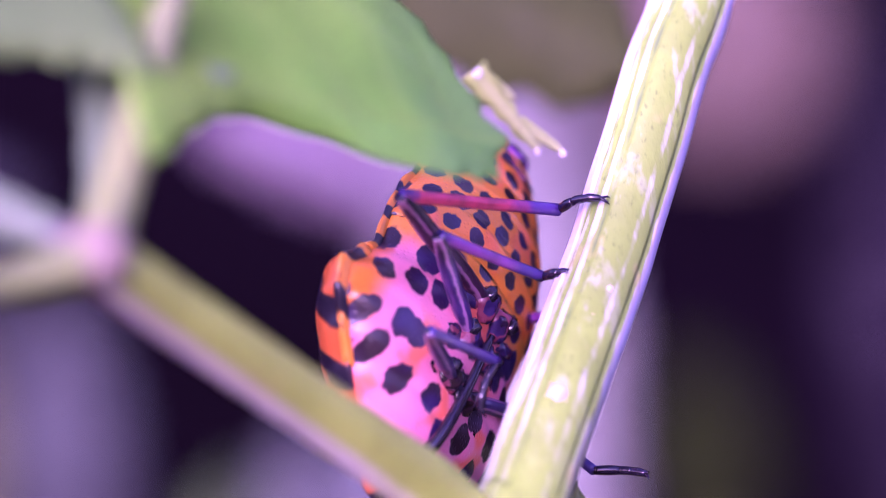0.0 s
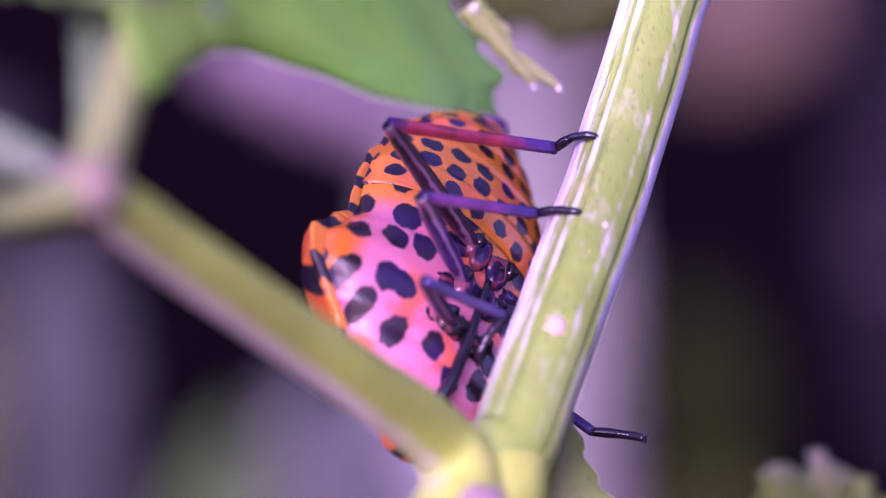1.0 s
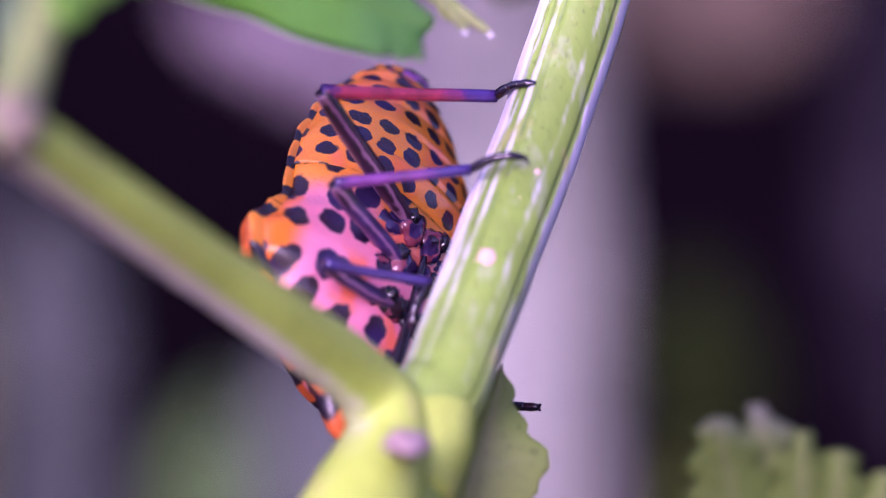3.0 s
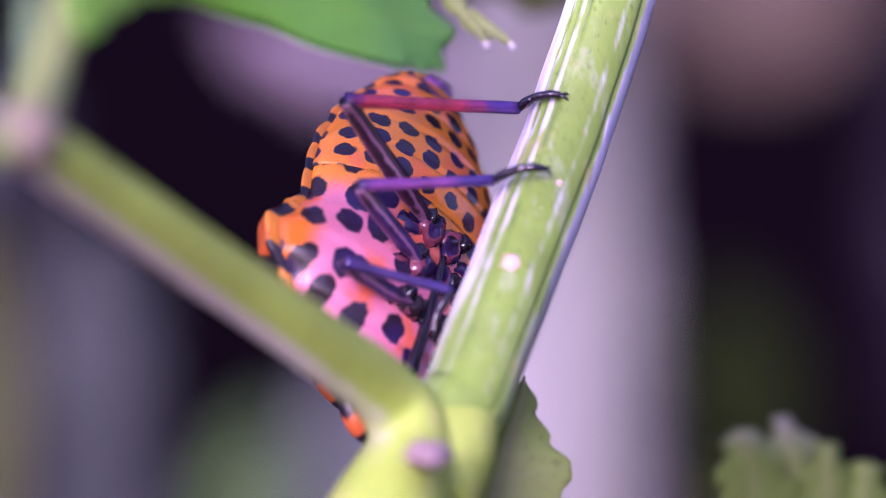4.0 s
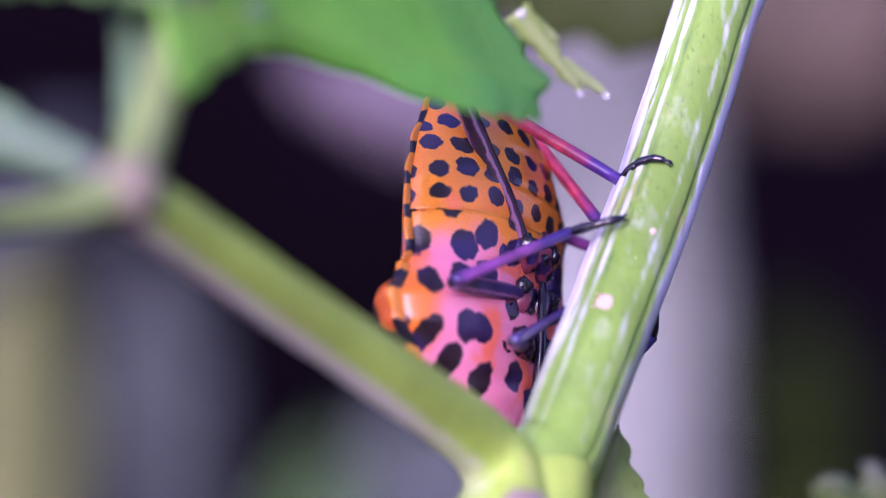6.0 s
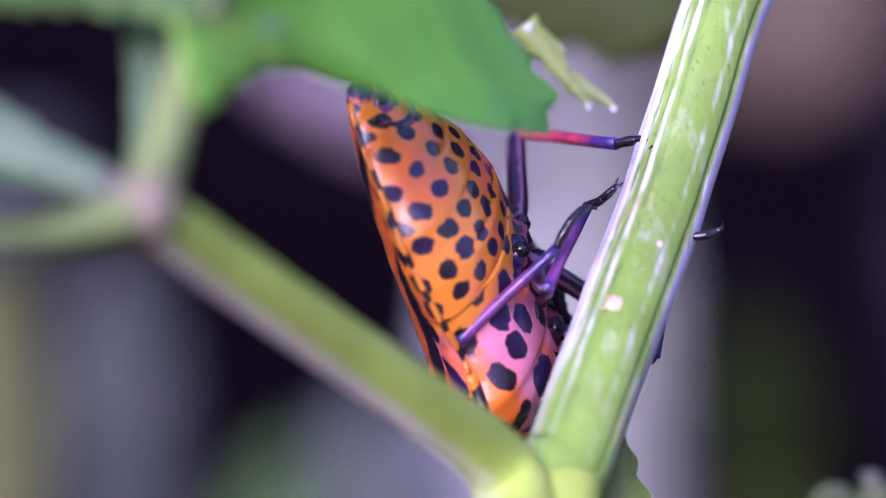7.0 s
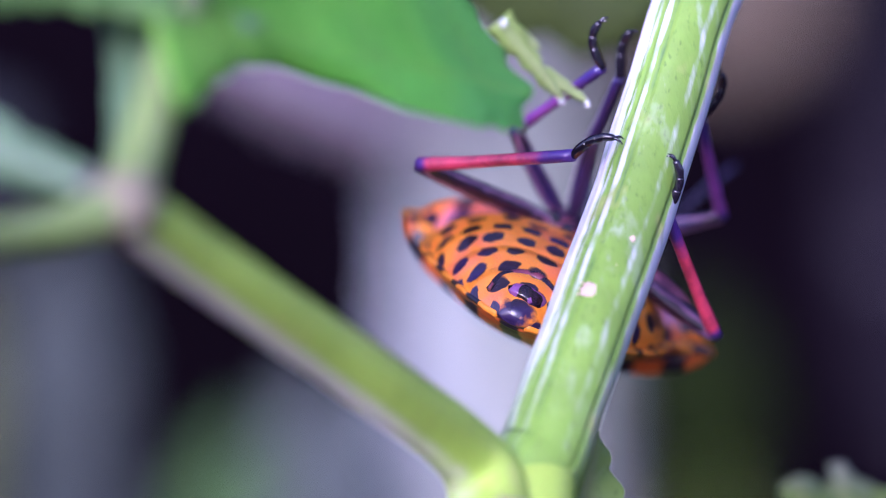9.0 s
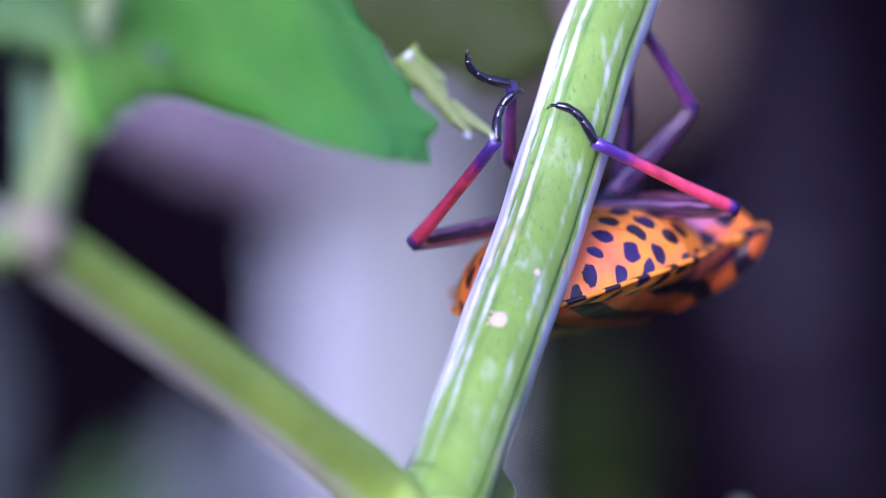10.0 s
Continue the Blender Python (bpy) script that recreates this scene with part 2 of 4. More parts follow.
LOW_BLADE = blade_material("yellow_green_blade", (0.12, 0.20, 0.035), (0.28, 0.31, 0.16), 0.35, 0.6, 0.2, top=((0.30, 0.29, 0.30), 9.4, 10.8))
BLADE_PALE = blade_material("pale_green_blade", (0.30, 0.42, 0.10), (0.6, 0.65, 0.4), 0.4)
PETIOLE = stalk_material("soft_green_petiole", (0.14, 0.21, 0.05), (0.17, 0.21, 0.11), (0.13, 0.12, 0.07), ribbed=0.4)
BLADE_LOW = blade_material("soft_green_blade", (0.19, 0.30, 0.05), (0.34, 0.42, 0.16), 0.4)
BLADE_DEEP = blade_material("deep_green_blade", (0.11, 0.25, 0.05), (0.18, 0.33, 0.1), 0.4)
BLADE_GREY = blade_material("grey_green_blade", (0.105, 0.20, 0.095), (0.14, 0.23, 0.12), 0.4)
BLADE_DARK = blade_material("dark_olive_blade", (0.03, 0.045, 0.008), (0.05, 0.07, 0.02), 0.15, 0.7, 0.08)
# the drops' bright highlight is put into a white, half-clear base
DROP = Nodes("water", 0.08).done((0.95, 0.97, 0.95), Transmission_Weight=0.45, IOR=1.33, Coat_Weight=0.6)
ORANGE = (1.0, 0.33, 0.008)
# pinkish chest ground, with the shell's reflected pink sheen put into the colour
PINK_SHEEN = (0.90, 0.30, 0.42)
BLACK = (0.012, 0.009, 0.018)
ABDOMEN = cuticle("spotted_orange_belly", ORANGE, 0.72, 0.24, 0.22, blotch=(1.0, 0.25, 0.06), stretch=(1.0, 1.12), tail=-5.1, coat=0.7, skin=True)
THORAX = cuticle("spotted_chest_pink_sheen", PINK_SHEEN, 1.0, 0.36, 0.6, blotch=(0.92, 0.20, 0.10), edge=(0.92, 0.22, 0.006), edge_from=2.75, edge_to=3.3, coat=0.4, stretch=(1.15, 1.0), skin=True, hind=ORANGE)
RIM = banded("barred_orange_rim", ORANGE, 0.82)
BACK = striped("striped_back", (0.75, 0.16, 0.02), 1.1)
HEAD = striped("striped_head", (0.75, 0.17, 0.03), 0.75)
HIP_SHELL = cuticle("dark_mottled_hip", (0.22, 0.05, 0.08), 0.45, 0.22, 0.7, rough=0.15)
SHINY_BLACK = Nodes("shiny_black_shell", 0.2)
SHINY_BLACK = SHINY_BLACK.done(BLACK, Coat_Weight=0.6, Coat_Roughness=0.15)
TIP_PLATE = cuticle("dark_shiny_tip", (0.26, 0.09, 0.30), 0.45, 0.17, 0.6, rough=0.25)
MITE_SKIN = dull_material("pale_pink_skin", (0.85, 0.55, 0.45), (0.95, 0.75, 0.62), 3.0, 0.35)


# ---- mesh tools ----
def part(name, bm, material, parent=None, label="", smooth=True):
    """Links a bmesh as one mesh object, under a thing or a part."""
    bmesh.ops.recalc_face_normals(bm, faces=bm.faces[:])
    for f in bm.faces:
        f.smooth = smooth
    me = bpy.data.meshes.new(name)
    bm.to_mesh(me)
    bm.free()
    me.materials.append(material)
    ob = new(name, me)
    if parent:
        ob.parent = parent
    if label:
        ob["label"] = label
    return ob


def thing(name, label, category, group="", kind="", at=(0, 0, 0)):
    ob = new(name)
    ob.empty_display_size = 0.002
    ob.location = Vector(at) * MM
    return tagged(ob, label, category, group, kind)


def glide(points, steps):
    """A smooth line through the points (Catmull-Rom)."""
    p = [Vector(q) for q in points]
    p = [2 * p[0] - p[1]] + p + [2 * p[-1] - p[-2]]
    line = []
    for i in range(1, len(p) - 2):
        a, b, c, d = p[i - 1:i + 3]
        for k in range(steps):
            u = k / steps
            line.append(0.5 * (2 * b + (c - a) * u + (2 * a - 5 * b + 4 * c - d) * u * u + (3 * b - a - 3 * c + d) * u ** 3))
    return line + [p[-2]]


def tube(points, radii, around=20, ribs=0, depth=0.0, steps=8, bm=None, rough=0.0, seed=0, section=None):
    """A tapered tube in millimetres along a smooth line; ribs run along it and are stored as 'ridge'."""
    bm = bm or bmesh.new()
    layer = bm.verts.layers.float.get("ridge") or bm.verts.layers.float.new("ridge")
    line = glide(points, steps)
    n = len(line)
    side = None
    rings = []
    for i, c in enumerate(line):
        way = (line[min(i + 1, n - 1)] - line[max(i - 1, 0)]).normalized()
        if side is None:
            side = Vector((1, 0, 0)) if abs(way.x) < 0.9 else way.orthogonal()
        side = (side - way * side.dot(way)).normalized()
        other = way.cross(side)
        s = i / (n - 1) * (len(radii) - 1)
        k = min(int(s), len(radii) - 2)
        r = radii[k] + (radii[k + 1] - radii[k]) * (s - k)
        ring = []
        for j in range(around):
            a = 2 * math.pi * j / around
            rib = 0.5 + 0.5 * math.cos(a * ribs + 0.5 * math.sin(3 * a)) if ribs else 0.0
            rr = r * (1 - depth * (1 - rib) ** 2) if ribs else r
            if section:
                rib, cut = section(math.degrees(a))
                rr = r * (1 - cut)
            if rough:
                rr *= 1 + rough * noise.noise(c * 0.7 + Vector((math.cos(a), math.sin(a), seed)) * 0.8)
            v = bm.verts.new((c + (side * math.cos(a) + other * math.sin(a)) * rr) * MM)
            v[layer] = rib
            ring.append(v)
        rings.append(ring)
    for a, b in zip(rings, rings[1:]):
        for j in range(around):
            bm.faces.new((a[j], a[(j + 1) % around], b[(j + 1) % around], b[j]))
    bm.faces.new(rings[0])
    bm.faces.new(rings[-1])
    return bm


def stalk_section(a):
    """Across the stalk: how pale it is, and how deep it is cut, by the angle round it (0 to the right, 270 towards the viewer)."""
    pale = 0.0
    for centre, half, much in ((205, 30, 1.0), (242, 7, 0.6), (346, 20, 1.0), (300, 5, 0.3), (40, 20, 0.8), (100, 25, 0.7), (155, 14, 0.8)):
        pale = max(pale, much * max(0.0, 1 - (abs((a - centre + 180) % 360 - 180) / half) ** 3))
    cut = sum(d * max(0.0, 1 - abs((a - c + 180) % 360 - 180) / 5.0) for c, d in ((222, 0.07), (235, 0.05), (252, 0.05), (324, 0.05), (204, 0.04), (65, 0.08), (125, 0.08)))
    return pale - 9 * cut, cut


def branch_section(a):
    # rim light along the branch's two edges, put into the colour as pale bands
    low = max(0.0, 1 - (abs((a - 228 + 180) % 360 - 180) / 42) ** 2)
    top = 0.5 * max(0.0, 1 - abs((a - 36 + 180) % 360 - 180) / 16)
    return max(low, top), 0.0


def ball(centre, size, bm=None, cells=16, lump=0.0, seed=0):
    bm = bm or bmesh.new()
    made = bmesh.ops.create_uvsphere(bm, u_segments=cells, v_segments=cells // 2 + 2, radius=1.0)["verts"]
    for v in made:
        k = 1 + lump * noise.noise(v.co * 1.7 + Vector((seed, 0, 0)))
        v.co = (Vector(centre) + Vector(v.co[i] * size[i] * k for i in range(3))) * MM
    return bm


def blade(outline, base, tip, bulge=0.6, veins=6, teeth=0.0, tooth_step=0.8, thick=0.09, seed=0, rows=48, cols=24, tilt=0.0, droop=0.0, lobes=0.0, normal=(0, -1, 0), teeth_from=0.0, end_teeth=0.0):
    """A leaf blade in millimetres from base to tip. outline: (share of length, half width on one side, on the other).
    The midrib is sunk, the side veins are stored as 'vein', the rim is toothed and lobed."""
    base, tip = Vector(base), Vector(tip)
    way = tip - base
    length = way.length
    way.normalize()
    up = (Vector(normal) - way * Vector(normal).dot(way)).normalized()
    across = way.cross(up)
    bm = bmesh.new()
    layer = bm.verts.layers.float.new("vein")

    def width(s, k):
        for a, b in zip(outline, outline[1:]):
            if s <= b[0]:
                u = (s - a[0]) / max(b[0] - a[0], 1e-6)
                u = u * u * (3 - 2 * u)
                return a[k] + (b[k] - a[k]) * u
        return outline[-1][k]

    sheets = []
    for side in (1, -1):
        grid = []
        for i in range(rows + 1):
            s = i / rows
            line = []
            for j in range(-cols, cols + 1):
                e = j / cols
                w = width(s, 1 if e >= 0 else 2)
                at = s * length
                wave = teeth * (2 * abs((at / tooth_step + 0.3 * noise.noise(Vector((at, seed, e)))) % 1.0 - 0.5) - 0.5)
                wave *= min(1.0, max(0.0, (s - teeth_from) / 0.08)) if (teeth_from and e > 0) else 1.0
                wave += lobes * noise.noise(Vector((at * 0.45, seed * 3.1, 2.0 if e > 0 else 5.0)))
                w = max(w + wave * abs(e) ** 3, 0.02)
                x = w * e
                at += end_teeth * s ** 8 * (2 * abs((x / 1.15 + 0.2) % 1.0 - 0.5) - 0.5)
                vein = abs((s * veins - abs(e) * 0.55) % 1.0 - 0.5) * 2
                rib = max(0.0, 1 - abs(x) / 0.16)
                mark = max(rib, max(0.0, (vein - 0.86) / 0.14) * (1 - abs(e) ** 2))
                h = bulge * (1 - abs(e) ** 1.6) * 0.5 - 0.035 * mark + 0.25 * bulge * noise.noise(Vector((x * 0.35, at * 0.35, seed)))
                h += tilt * x - droop * s * s
                p = base + way * at + across * x + up * (h + side * thick * 0.5 * (1 - abs(e) ** 6 * 0.7))
                v = bm.verts.new(p * MM)
                v[layer] = mark
                line.append(v)
            grid.append(line)
        for a, b in zip(grid, grid[1:]):
            for j in range(2 * cols):
                bm.faces.new((a[j], a[j + 1], b[j + 1], b[j]))
        sheets.append(grid)
    a, b = sheets
    rim = [a[0][j] for j in range(2 * cols)] + [a[i][2 * cols] for i in range(rows)] + [a[rows][j] for j in range(2 * cols, 0, -1)] + [a[i][0] for i in range(rows, 0, -1)]
    rim2 = [b[0][j] for j in range(2 * cols)] + [b[i][2 * cols] for i in range(rows)] + [b[rows][j] for j in range(2 * cols, 0, -1)] + [b[i][0] for i in range(rows, 0, -1)]
    for k in range(len(rim)):
        q = (k + 1) % len(rim)
        bm.faces.new((rim[k], rim[q], rim2[q], rim2[k]))
    return bm


# ---- ground, bank and far leaves ----
def ground_sheet():
    bm = bmesh.new()
    n = 60
    xs = [math.copysign(abs(k / n * 2 - 1) ** 4, k / n * 2 - 1) * 400 for k in range(n + 1)]
    grid = [[bm.verts.new((x, y + 0.1, -0.28 + 0.02 * noise.noise(Vector((x * 3, y * 3, 0))))) for x in xs] for y in xs]
    for a, b in zip(grid, grid[1:]):
        for j in range(n):
            bm.faces.new((a[j], a[j + 1], b[j + 1], b[j]))
    ob = part("ground", bm, dull_material("dark_soil", (0.02, 0.014, 0.018), (0.05, 0.04, 0.035), 0.05, 0.95, 0.1))
    return tagged(ob, "dark bare garden soil under the plant", "ground", kind="structure")


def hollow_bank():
    """A bank of earth behind the plant, shade put into its colour, overhang added."""
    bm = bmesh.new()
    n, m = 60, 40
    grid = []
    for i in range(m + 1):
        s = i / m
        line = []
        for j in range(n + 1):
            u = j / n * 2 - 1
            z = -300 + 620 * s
            # the forward lean higher up is added to keep the sky off
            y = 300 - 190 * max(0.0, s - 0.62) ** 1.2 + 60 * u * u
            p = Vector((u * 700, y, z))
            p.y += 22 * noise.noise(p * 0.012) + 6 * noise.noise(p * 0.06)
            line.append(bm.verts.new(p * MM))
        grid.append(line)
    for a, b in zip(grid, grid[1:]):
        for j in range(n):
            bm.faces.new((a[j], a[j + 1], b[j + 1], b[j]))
    # deep shade of the hollow is put into this near-black colour
    ob = part("backdrop", bm, dull_material("shade_painted_earth", (0.0018, 0.001, 0.002), (0.004, 0.002, 0.0045), 0.02, 1.0, 0.02))
    return tagged(ob, "earth bank far behind the plant, its shade painted near-black", "backdrop", kind="structure")


ground_sheet()
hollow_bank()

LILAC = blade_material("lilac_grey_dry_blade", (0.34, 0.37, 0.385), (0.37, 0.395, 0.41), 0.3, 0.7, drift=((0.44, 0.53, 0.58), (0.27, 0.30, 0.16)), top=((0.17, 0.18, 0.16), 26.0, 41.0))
LILAC_WARM = blade_material("mauve_dry_blade", (0.29, 0.25, 0.28), (0.34, 0.3, 0.33), 0.3, 0.7)
BROWN = blade_material("brown_dry_blade", (0.12, 0.096, 0.066), (0.14, 0.115, 0.08), 0.2, 0.8, 0.1)
# the dark gap's shade is put into this near-black purple
PURPLE = blade_material("shade_dark_purple_blade", (0.009, 0.007, 0.012), (0.013, 0.01, 0.017), 0.2, 0.8, 0.1)
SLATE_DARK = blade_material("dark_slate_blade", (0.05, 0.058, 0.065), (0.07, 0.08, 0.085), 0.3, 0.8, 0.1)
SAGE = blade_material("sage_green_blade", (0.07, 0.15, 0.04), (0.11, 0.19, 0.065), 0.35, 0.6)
# green blade with the gap's shade put into its colour
GAP_GREEN = blade_material("shade_dark_green_blade", (0.026, 0.045, 0.006), (0.036, 0.058, 0.009), 0.2, 0.8, 0.08)
DULL_GREEN = blade_material("dull_green_blade", (0.16, 0.19, 0.06), (0.21, 0.24, 0.09), 0.3, 0.8, 0.1)
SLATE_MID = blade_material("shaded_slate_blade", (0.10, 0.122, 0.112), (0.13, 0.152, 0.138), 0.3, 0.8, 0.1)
FAR_OUTLINE = ((0, 0.15, 0.15), (0.12, 0.8, 0.8), (0.4, 1.0, 1.0), (0.75, 0.85, 0.85), (0.93, 0.5, 0.5), (1, 0.05, 0.05))


def far_leaf(name, label, material, base, tip, half, seed, bulge=3.0, normal=(0, -1, 0.15), stalk=True, teeth=0.5, step=2.2, lobes=0.12):
    """A leaf well behind the plant, on its own stalk down to the ground."""
    t = thing(name, label, "leaf", "leaves behind the plant", at=base)
    b, e = Vector((0, 0, 0)), Vector(tip) - Vector(base)
    outline = [(s, a * half, c * half) for s, a, c in FAR_OUTLINE]
    part("blade", blade(outline, b, e, bulge=bulge, veins=5, teeth=teeth, tooth_step=step, thick=0.3, seed=seed, rows=40, cols=14, lobes=lobes * half, normal=normal), material, t)
    mid = [b.lerp(e, u) + Vector((0, -0.5 * bulge - 0.1, 0)) * math.sin(math.pi * min(1.0, u + 0.05)) for u in (0.02, 0.3, 0.6, 0.85)]
    part("midrib", tube(mid, [0.28, 0.24, 0.18, 0.08], 8, steps=4), material, t)
    if stalk:
        down = Vector((e.x * -0.1, 12, -280 - base[2]))
        part("stalk", tube([(0, 0, 0), Vector((0, 3, -12)), down * 0.4, down], [0.5, 0.7, 1.0, 1.3], 10), BRANCH, t)
    return t


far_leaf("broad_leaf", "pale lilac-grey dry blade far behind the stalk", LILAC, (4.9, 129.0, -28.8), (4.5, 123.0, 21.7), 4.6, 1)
far_leaf("dry_leaf", "mauve-grey curled dry leaf behind the green leaf", LILAC_WARM, (-7.8, 119.0, 8.5), (2.1, 119.0, 4.0), 1.6, 2, stalk=False)
far_leaf("dry_leaf", "brown-grey dry leaf hanging behind the stalk", BROWN, (19.5, 137.0, 12.0), (6.9, 137.0, 10.3), 5.3, 3, stalk=False)
far_leaf("dry_leaf", "purple leaf at the edge of the gap, shade put into its colour", PURPLE, (24.4, 141.0, -11.9), (22.1, 141.0, 14.3), 3.1, 4, stalk=False)
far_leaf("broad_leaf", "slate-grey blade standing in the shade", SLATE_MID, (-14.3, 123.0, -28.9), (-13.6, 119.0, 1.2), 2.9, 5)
far_leaf("broad_leaf", "dull green blade low in the shade", DULL_GREEN, (-21.6, 115.0, -24.3), (-18.5, 113.0, 0.0), 3.5, 6)
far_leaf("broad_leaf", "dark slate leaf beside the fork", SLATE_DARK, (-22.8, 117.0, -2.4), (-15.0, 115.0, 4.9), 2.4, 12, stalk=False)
far_leaf("broad_leaf", "sage-green leaf tip low in the shade", SAGE, (-7.1, 111.0, -24.4), (-6.1, 109.0, -7.1), 2.3, 7)
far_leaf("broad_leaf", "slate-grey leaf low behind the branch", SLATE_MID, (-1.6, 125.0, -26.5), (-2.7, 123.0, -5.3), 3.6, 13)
far_leaf("broad_leaf", "green leaf in the dark gap, shade put into its colour", GAP_GREEN, (14.8, 145.0, -11.5), (13.6, 145.0, -2.8), 2.5, 8)
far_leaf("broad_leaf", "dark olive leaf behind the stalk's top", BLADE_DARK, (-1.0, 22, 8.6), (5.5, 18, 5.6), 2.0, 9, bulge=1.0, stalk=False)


def lobed_leaf():
    """A leaf with rounded lobes and pale tips, on its own stalk."""
    t = thing("pale_leaf", "yellow-green lobed leaf with pale tips below the plant", "leaf", at=(10.4, 12, -14))
    lobe = ((0, 0.5, 0.5), (0.3, 1.0, 1.0), (0.6, 1.15, 1.1), (0.85, 0.8, 0.75), (0.96, 0.4, 0.4), (1, 0.05, 0.05))
    for x, z, size, seed in ((-2.2, 8.6, 1.0, 1), (-1.1, 8.9, 0.85, 5), (-0.1, 8.3, 0.8, 2), (0.85, 7.85, 0.85, 3), (2.0, 7.3, 0.9, 4)):
        part("lobe", blade([(u, a * size, b * size) for u, a, b in lobe], (x * 0.4, 0, z - 5.5), (x, -2.0 + 0.2 * seed, z), bulge=0.7, veins=4, teeth=0.45, tooth_step=0.7, thick=0.2, seed=seed, rows=30, cols=12, normal=(0, -1, 0.2)), LOW_BLADE, t)
    part("stalk", tube([(0, 0, 4.0), (0.1, 0.6, 1.0), (1, 4, -60), (2, 8, -266)], [0.35, 0.4, 0.8, 1.2], 10), BRANCH, t)
    return t


lobed_leaf()


# ---- the plant in focus ----
def plant():
    t = thing("plant", "ribbed green stalk with forked side branch and toothed leaves", "plant", at=(1.8, -2.2, -4.1))
    o = Vector((1.8, -2.2, -4.1))

    def loc(points):
        return [Vector(p) - o for p in points]

    part("stalk", tube(loc([(-40, -150, -281), (-22, -70, -120), (-5, -13, -26), (0.6, -3.8, -7.2), (1.79, -2.2, -4.16), (2.93, -0.6, -1.2), (3.86, 0.7, 1.16), (5.12, 2.3, 5.0), (6.3, 4.2, 8.8), (9, 12, 24), (14, 30, 60)]),
                       [2.4, 1.8, 1.2, 1.05, 1.0, 0.99, 0.98, 0.96, 0.94, 0.8, 0.4], 120, steps=12, rough=0.03, section=stalk_section), STALK, t, "pale-ribbed yellow-green stalk")
    part("branch", tube(loc([(-1.00, -6.56, -8.54), (-0.00, -4.80, -6.78), (0.5, -3.75, -5.4), (0.0, -3.9, -4.3), (-1.46, -6.08, -3.12), (-3.11, -8.48, -1.90), (-4.83, -11.04, -0.64), (-6.17, -13.12, 0.35), (-7.06, -14.56, 1.00)]),
                        [1.35, 1.2, 0.95, 0.75, 0.7, 0.67, 0.65, 0.63, 0.58], 40, steps=10, rough=0.03, seed=2, section=branch_section), BRANCH, t, "plain green side branch")
    part("fork", ball(Vector((-7.03, -14.80, 1.05)) - o, (0.72, 0.66, 0.66), lump=0.2, seed=3), dull_material("pinkish_fork", (0.24, 0.22, 0.14), (0.28, 0.25, 0.16), 0.8, 0.6, 0.2), t, "pinkish swollen fork")
    part("petiole", tube(loc([(-7.03, -14.56, 1.02), (-6.78, -13.92, 1.94), (-6.45, -13.28, 3.07), (-6.07, -12.64, 4.45), (-5.69, -12.00, 5.86), (-5.11, -11.36, 7.73)]),
                         [0.62, 0.52, 0.5, 0.46, 0.38, 0.2], 24, 5, 0.06, 8), PETIOLE, t)
    part("petiole", tube(loc([(-7.06, -14.72, 1.02), (-8.34, -15.68, 0.60), (-9.85, -17.12, 0.40), (-12.87, -20.80, 0.19)]), [0.55, 0.4, 0.34, 0.28], 24, 5, 0.06, 8), PETIOLE, t)
    part("petiole", tube(loc([(-7.11, -14.40, 1.12), (-8.49, -13.44, 1.70), (-9.98, -12.32, 2.34), (-13.27, -10.40, 3.73)]), [0.45, 0.33, 0.28, 0.22], 24, 5, 0.06, 8), dull_material("mauve_petiole", (0.10, 0.10, 0.10), (0.14, 0.14, 0.12), 0.8, 0.7, 0.2), t, "mauve-tinged leaf stalk")
    part("bud", ball(Vector((0.92, -6.2, -5.5)) - o, (0.5, 1.9, 0.3), lump=0.3, seed=5), NODE_PINK, t, "pink bud in the fork")
    part("sheath", tube(loc([(0.85, -3.5, -6.6), (1.3, -2.95, -5.4), (1.62, -2.5, -4.6)]), [1.05, 1.1, 0.85], 32, 0, 0.0, 6, rough=0.05), BRANCH, t)
    # the large toothed leaf: one lobe to each side of the petiole, and a narrow wing down it
    lobe = ((0, 2.4, 2.0), (0.05, 2.1, 3.0), (0.12, 1.45, 4.4), (0.23, 0.8, 5.4), (0.34, 0.5, 5.8), (0.5, 0.62, 5.8), (0.66, 0.98, 5.6), (0.82, 1.08, 5.2), (0.93, 0.9, 4.6), (0.975, 0.6, 3.9), (1, 0.15, 2.4))
    part("leaf_blade", blade(lobe, Vector((-6.89, -13.44, 4.84)) - o, Vector((1.15, -4.0, 3.2)) - o, bulge=0.7, veins=7, teeth=0.26, tooth_step=0.8, thick=0.12, seed=4, rows=90, cols=34, normal=(0.35, -0.8, 0.65), teeth_from=0.8, end_teeth=0.5), BLADE, t, "bright green toothed leaf")
    lobe = ((0, 2.0, 0.7), (0.06, 3.4, 0.6), (0.14, 4.0, 0.4), (0.3, 4.4, 0.3), (0.6, 4.2, 0.6), (0.85, 3.0, 0.7), (1, 0.2, 0.2))
    part("leaf_blade", blade(lobe, Vector((-6.31, -13.12, 5.11)) - o, Vector((-13.99, -16.80, 5.39)) - o, bulge=0.7, veins=6, teeth=0.25, tooth_step=0.9, thick=0.12, seed=9, rows=64, cols=30, normal=(-0.2, -0.8, 0.6), teeth_from=0.99), BLADE_DEEP, t, "bright green toothed leaf")
    wing = ((0, 0.5, 0.5), (0.25, 0.56, 0.6), (0.5, 0.74, 0.8), (0.7, 1.0, 1.0), (0.86, 1.45, 1.2), (1, 2.1, 1.5))
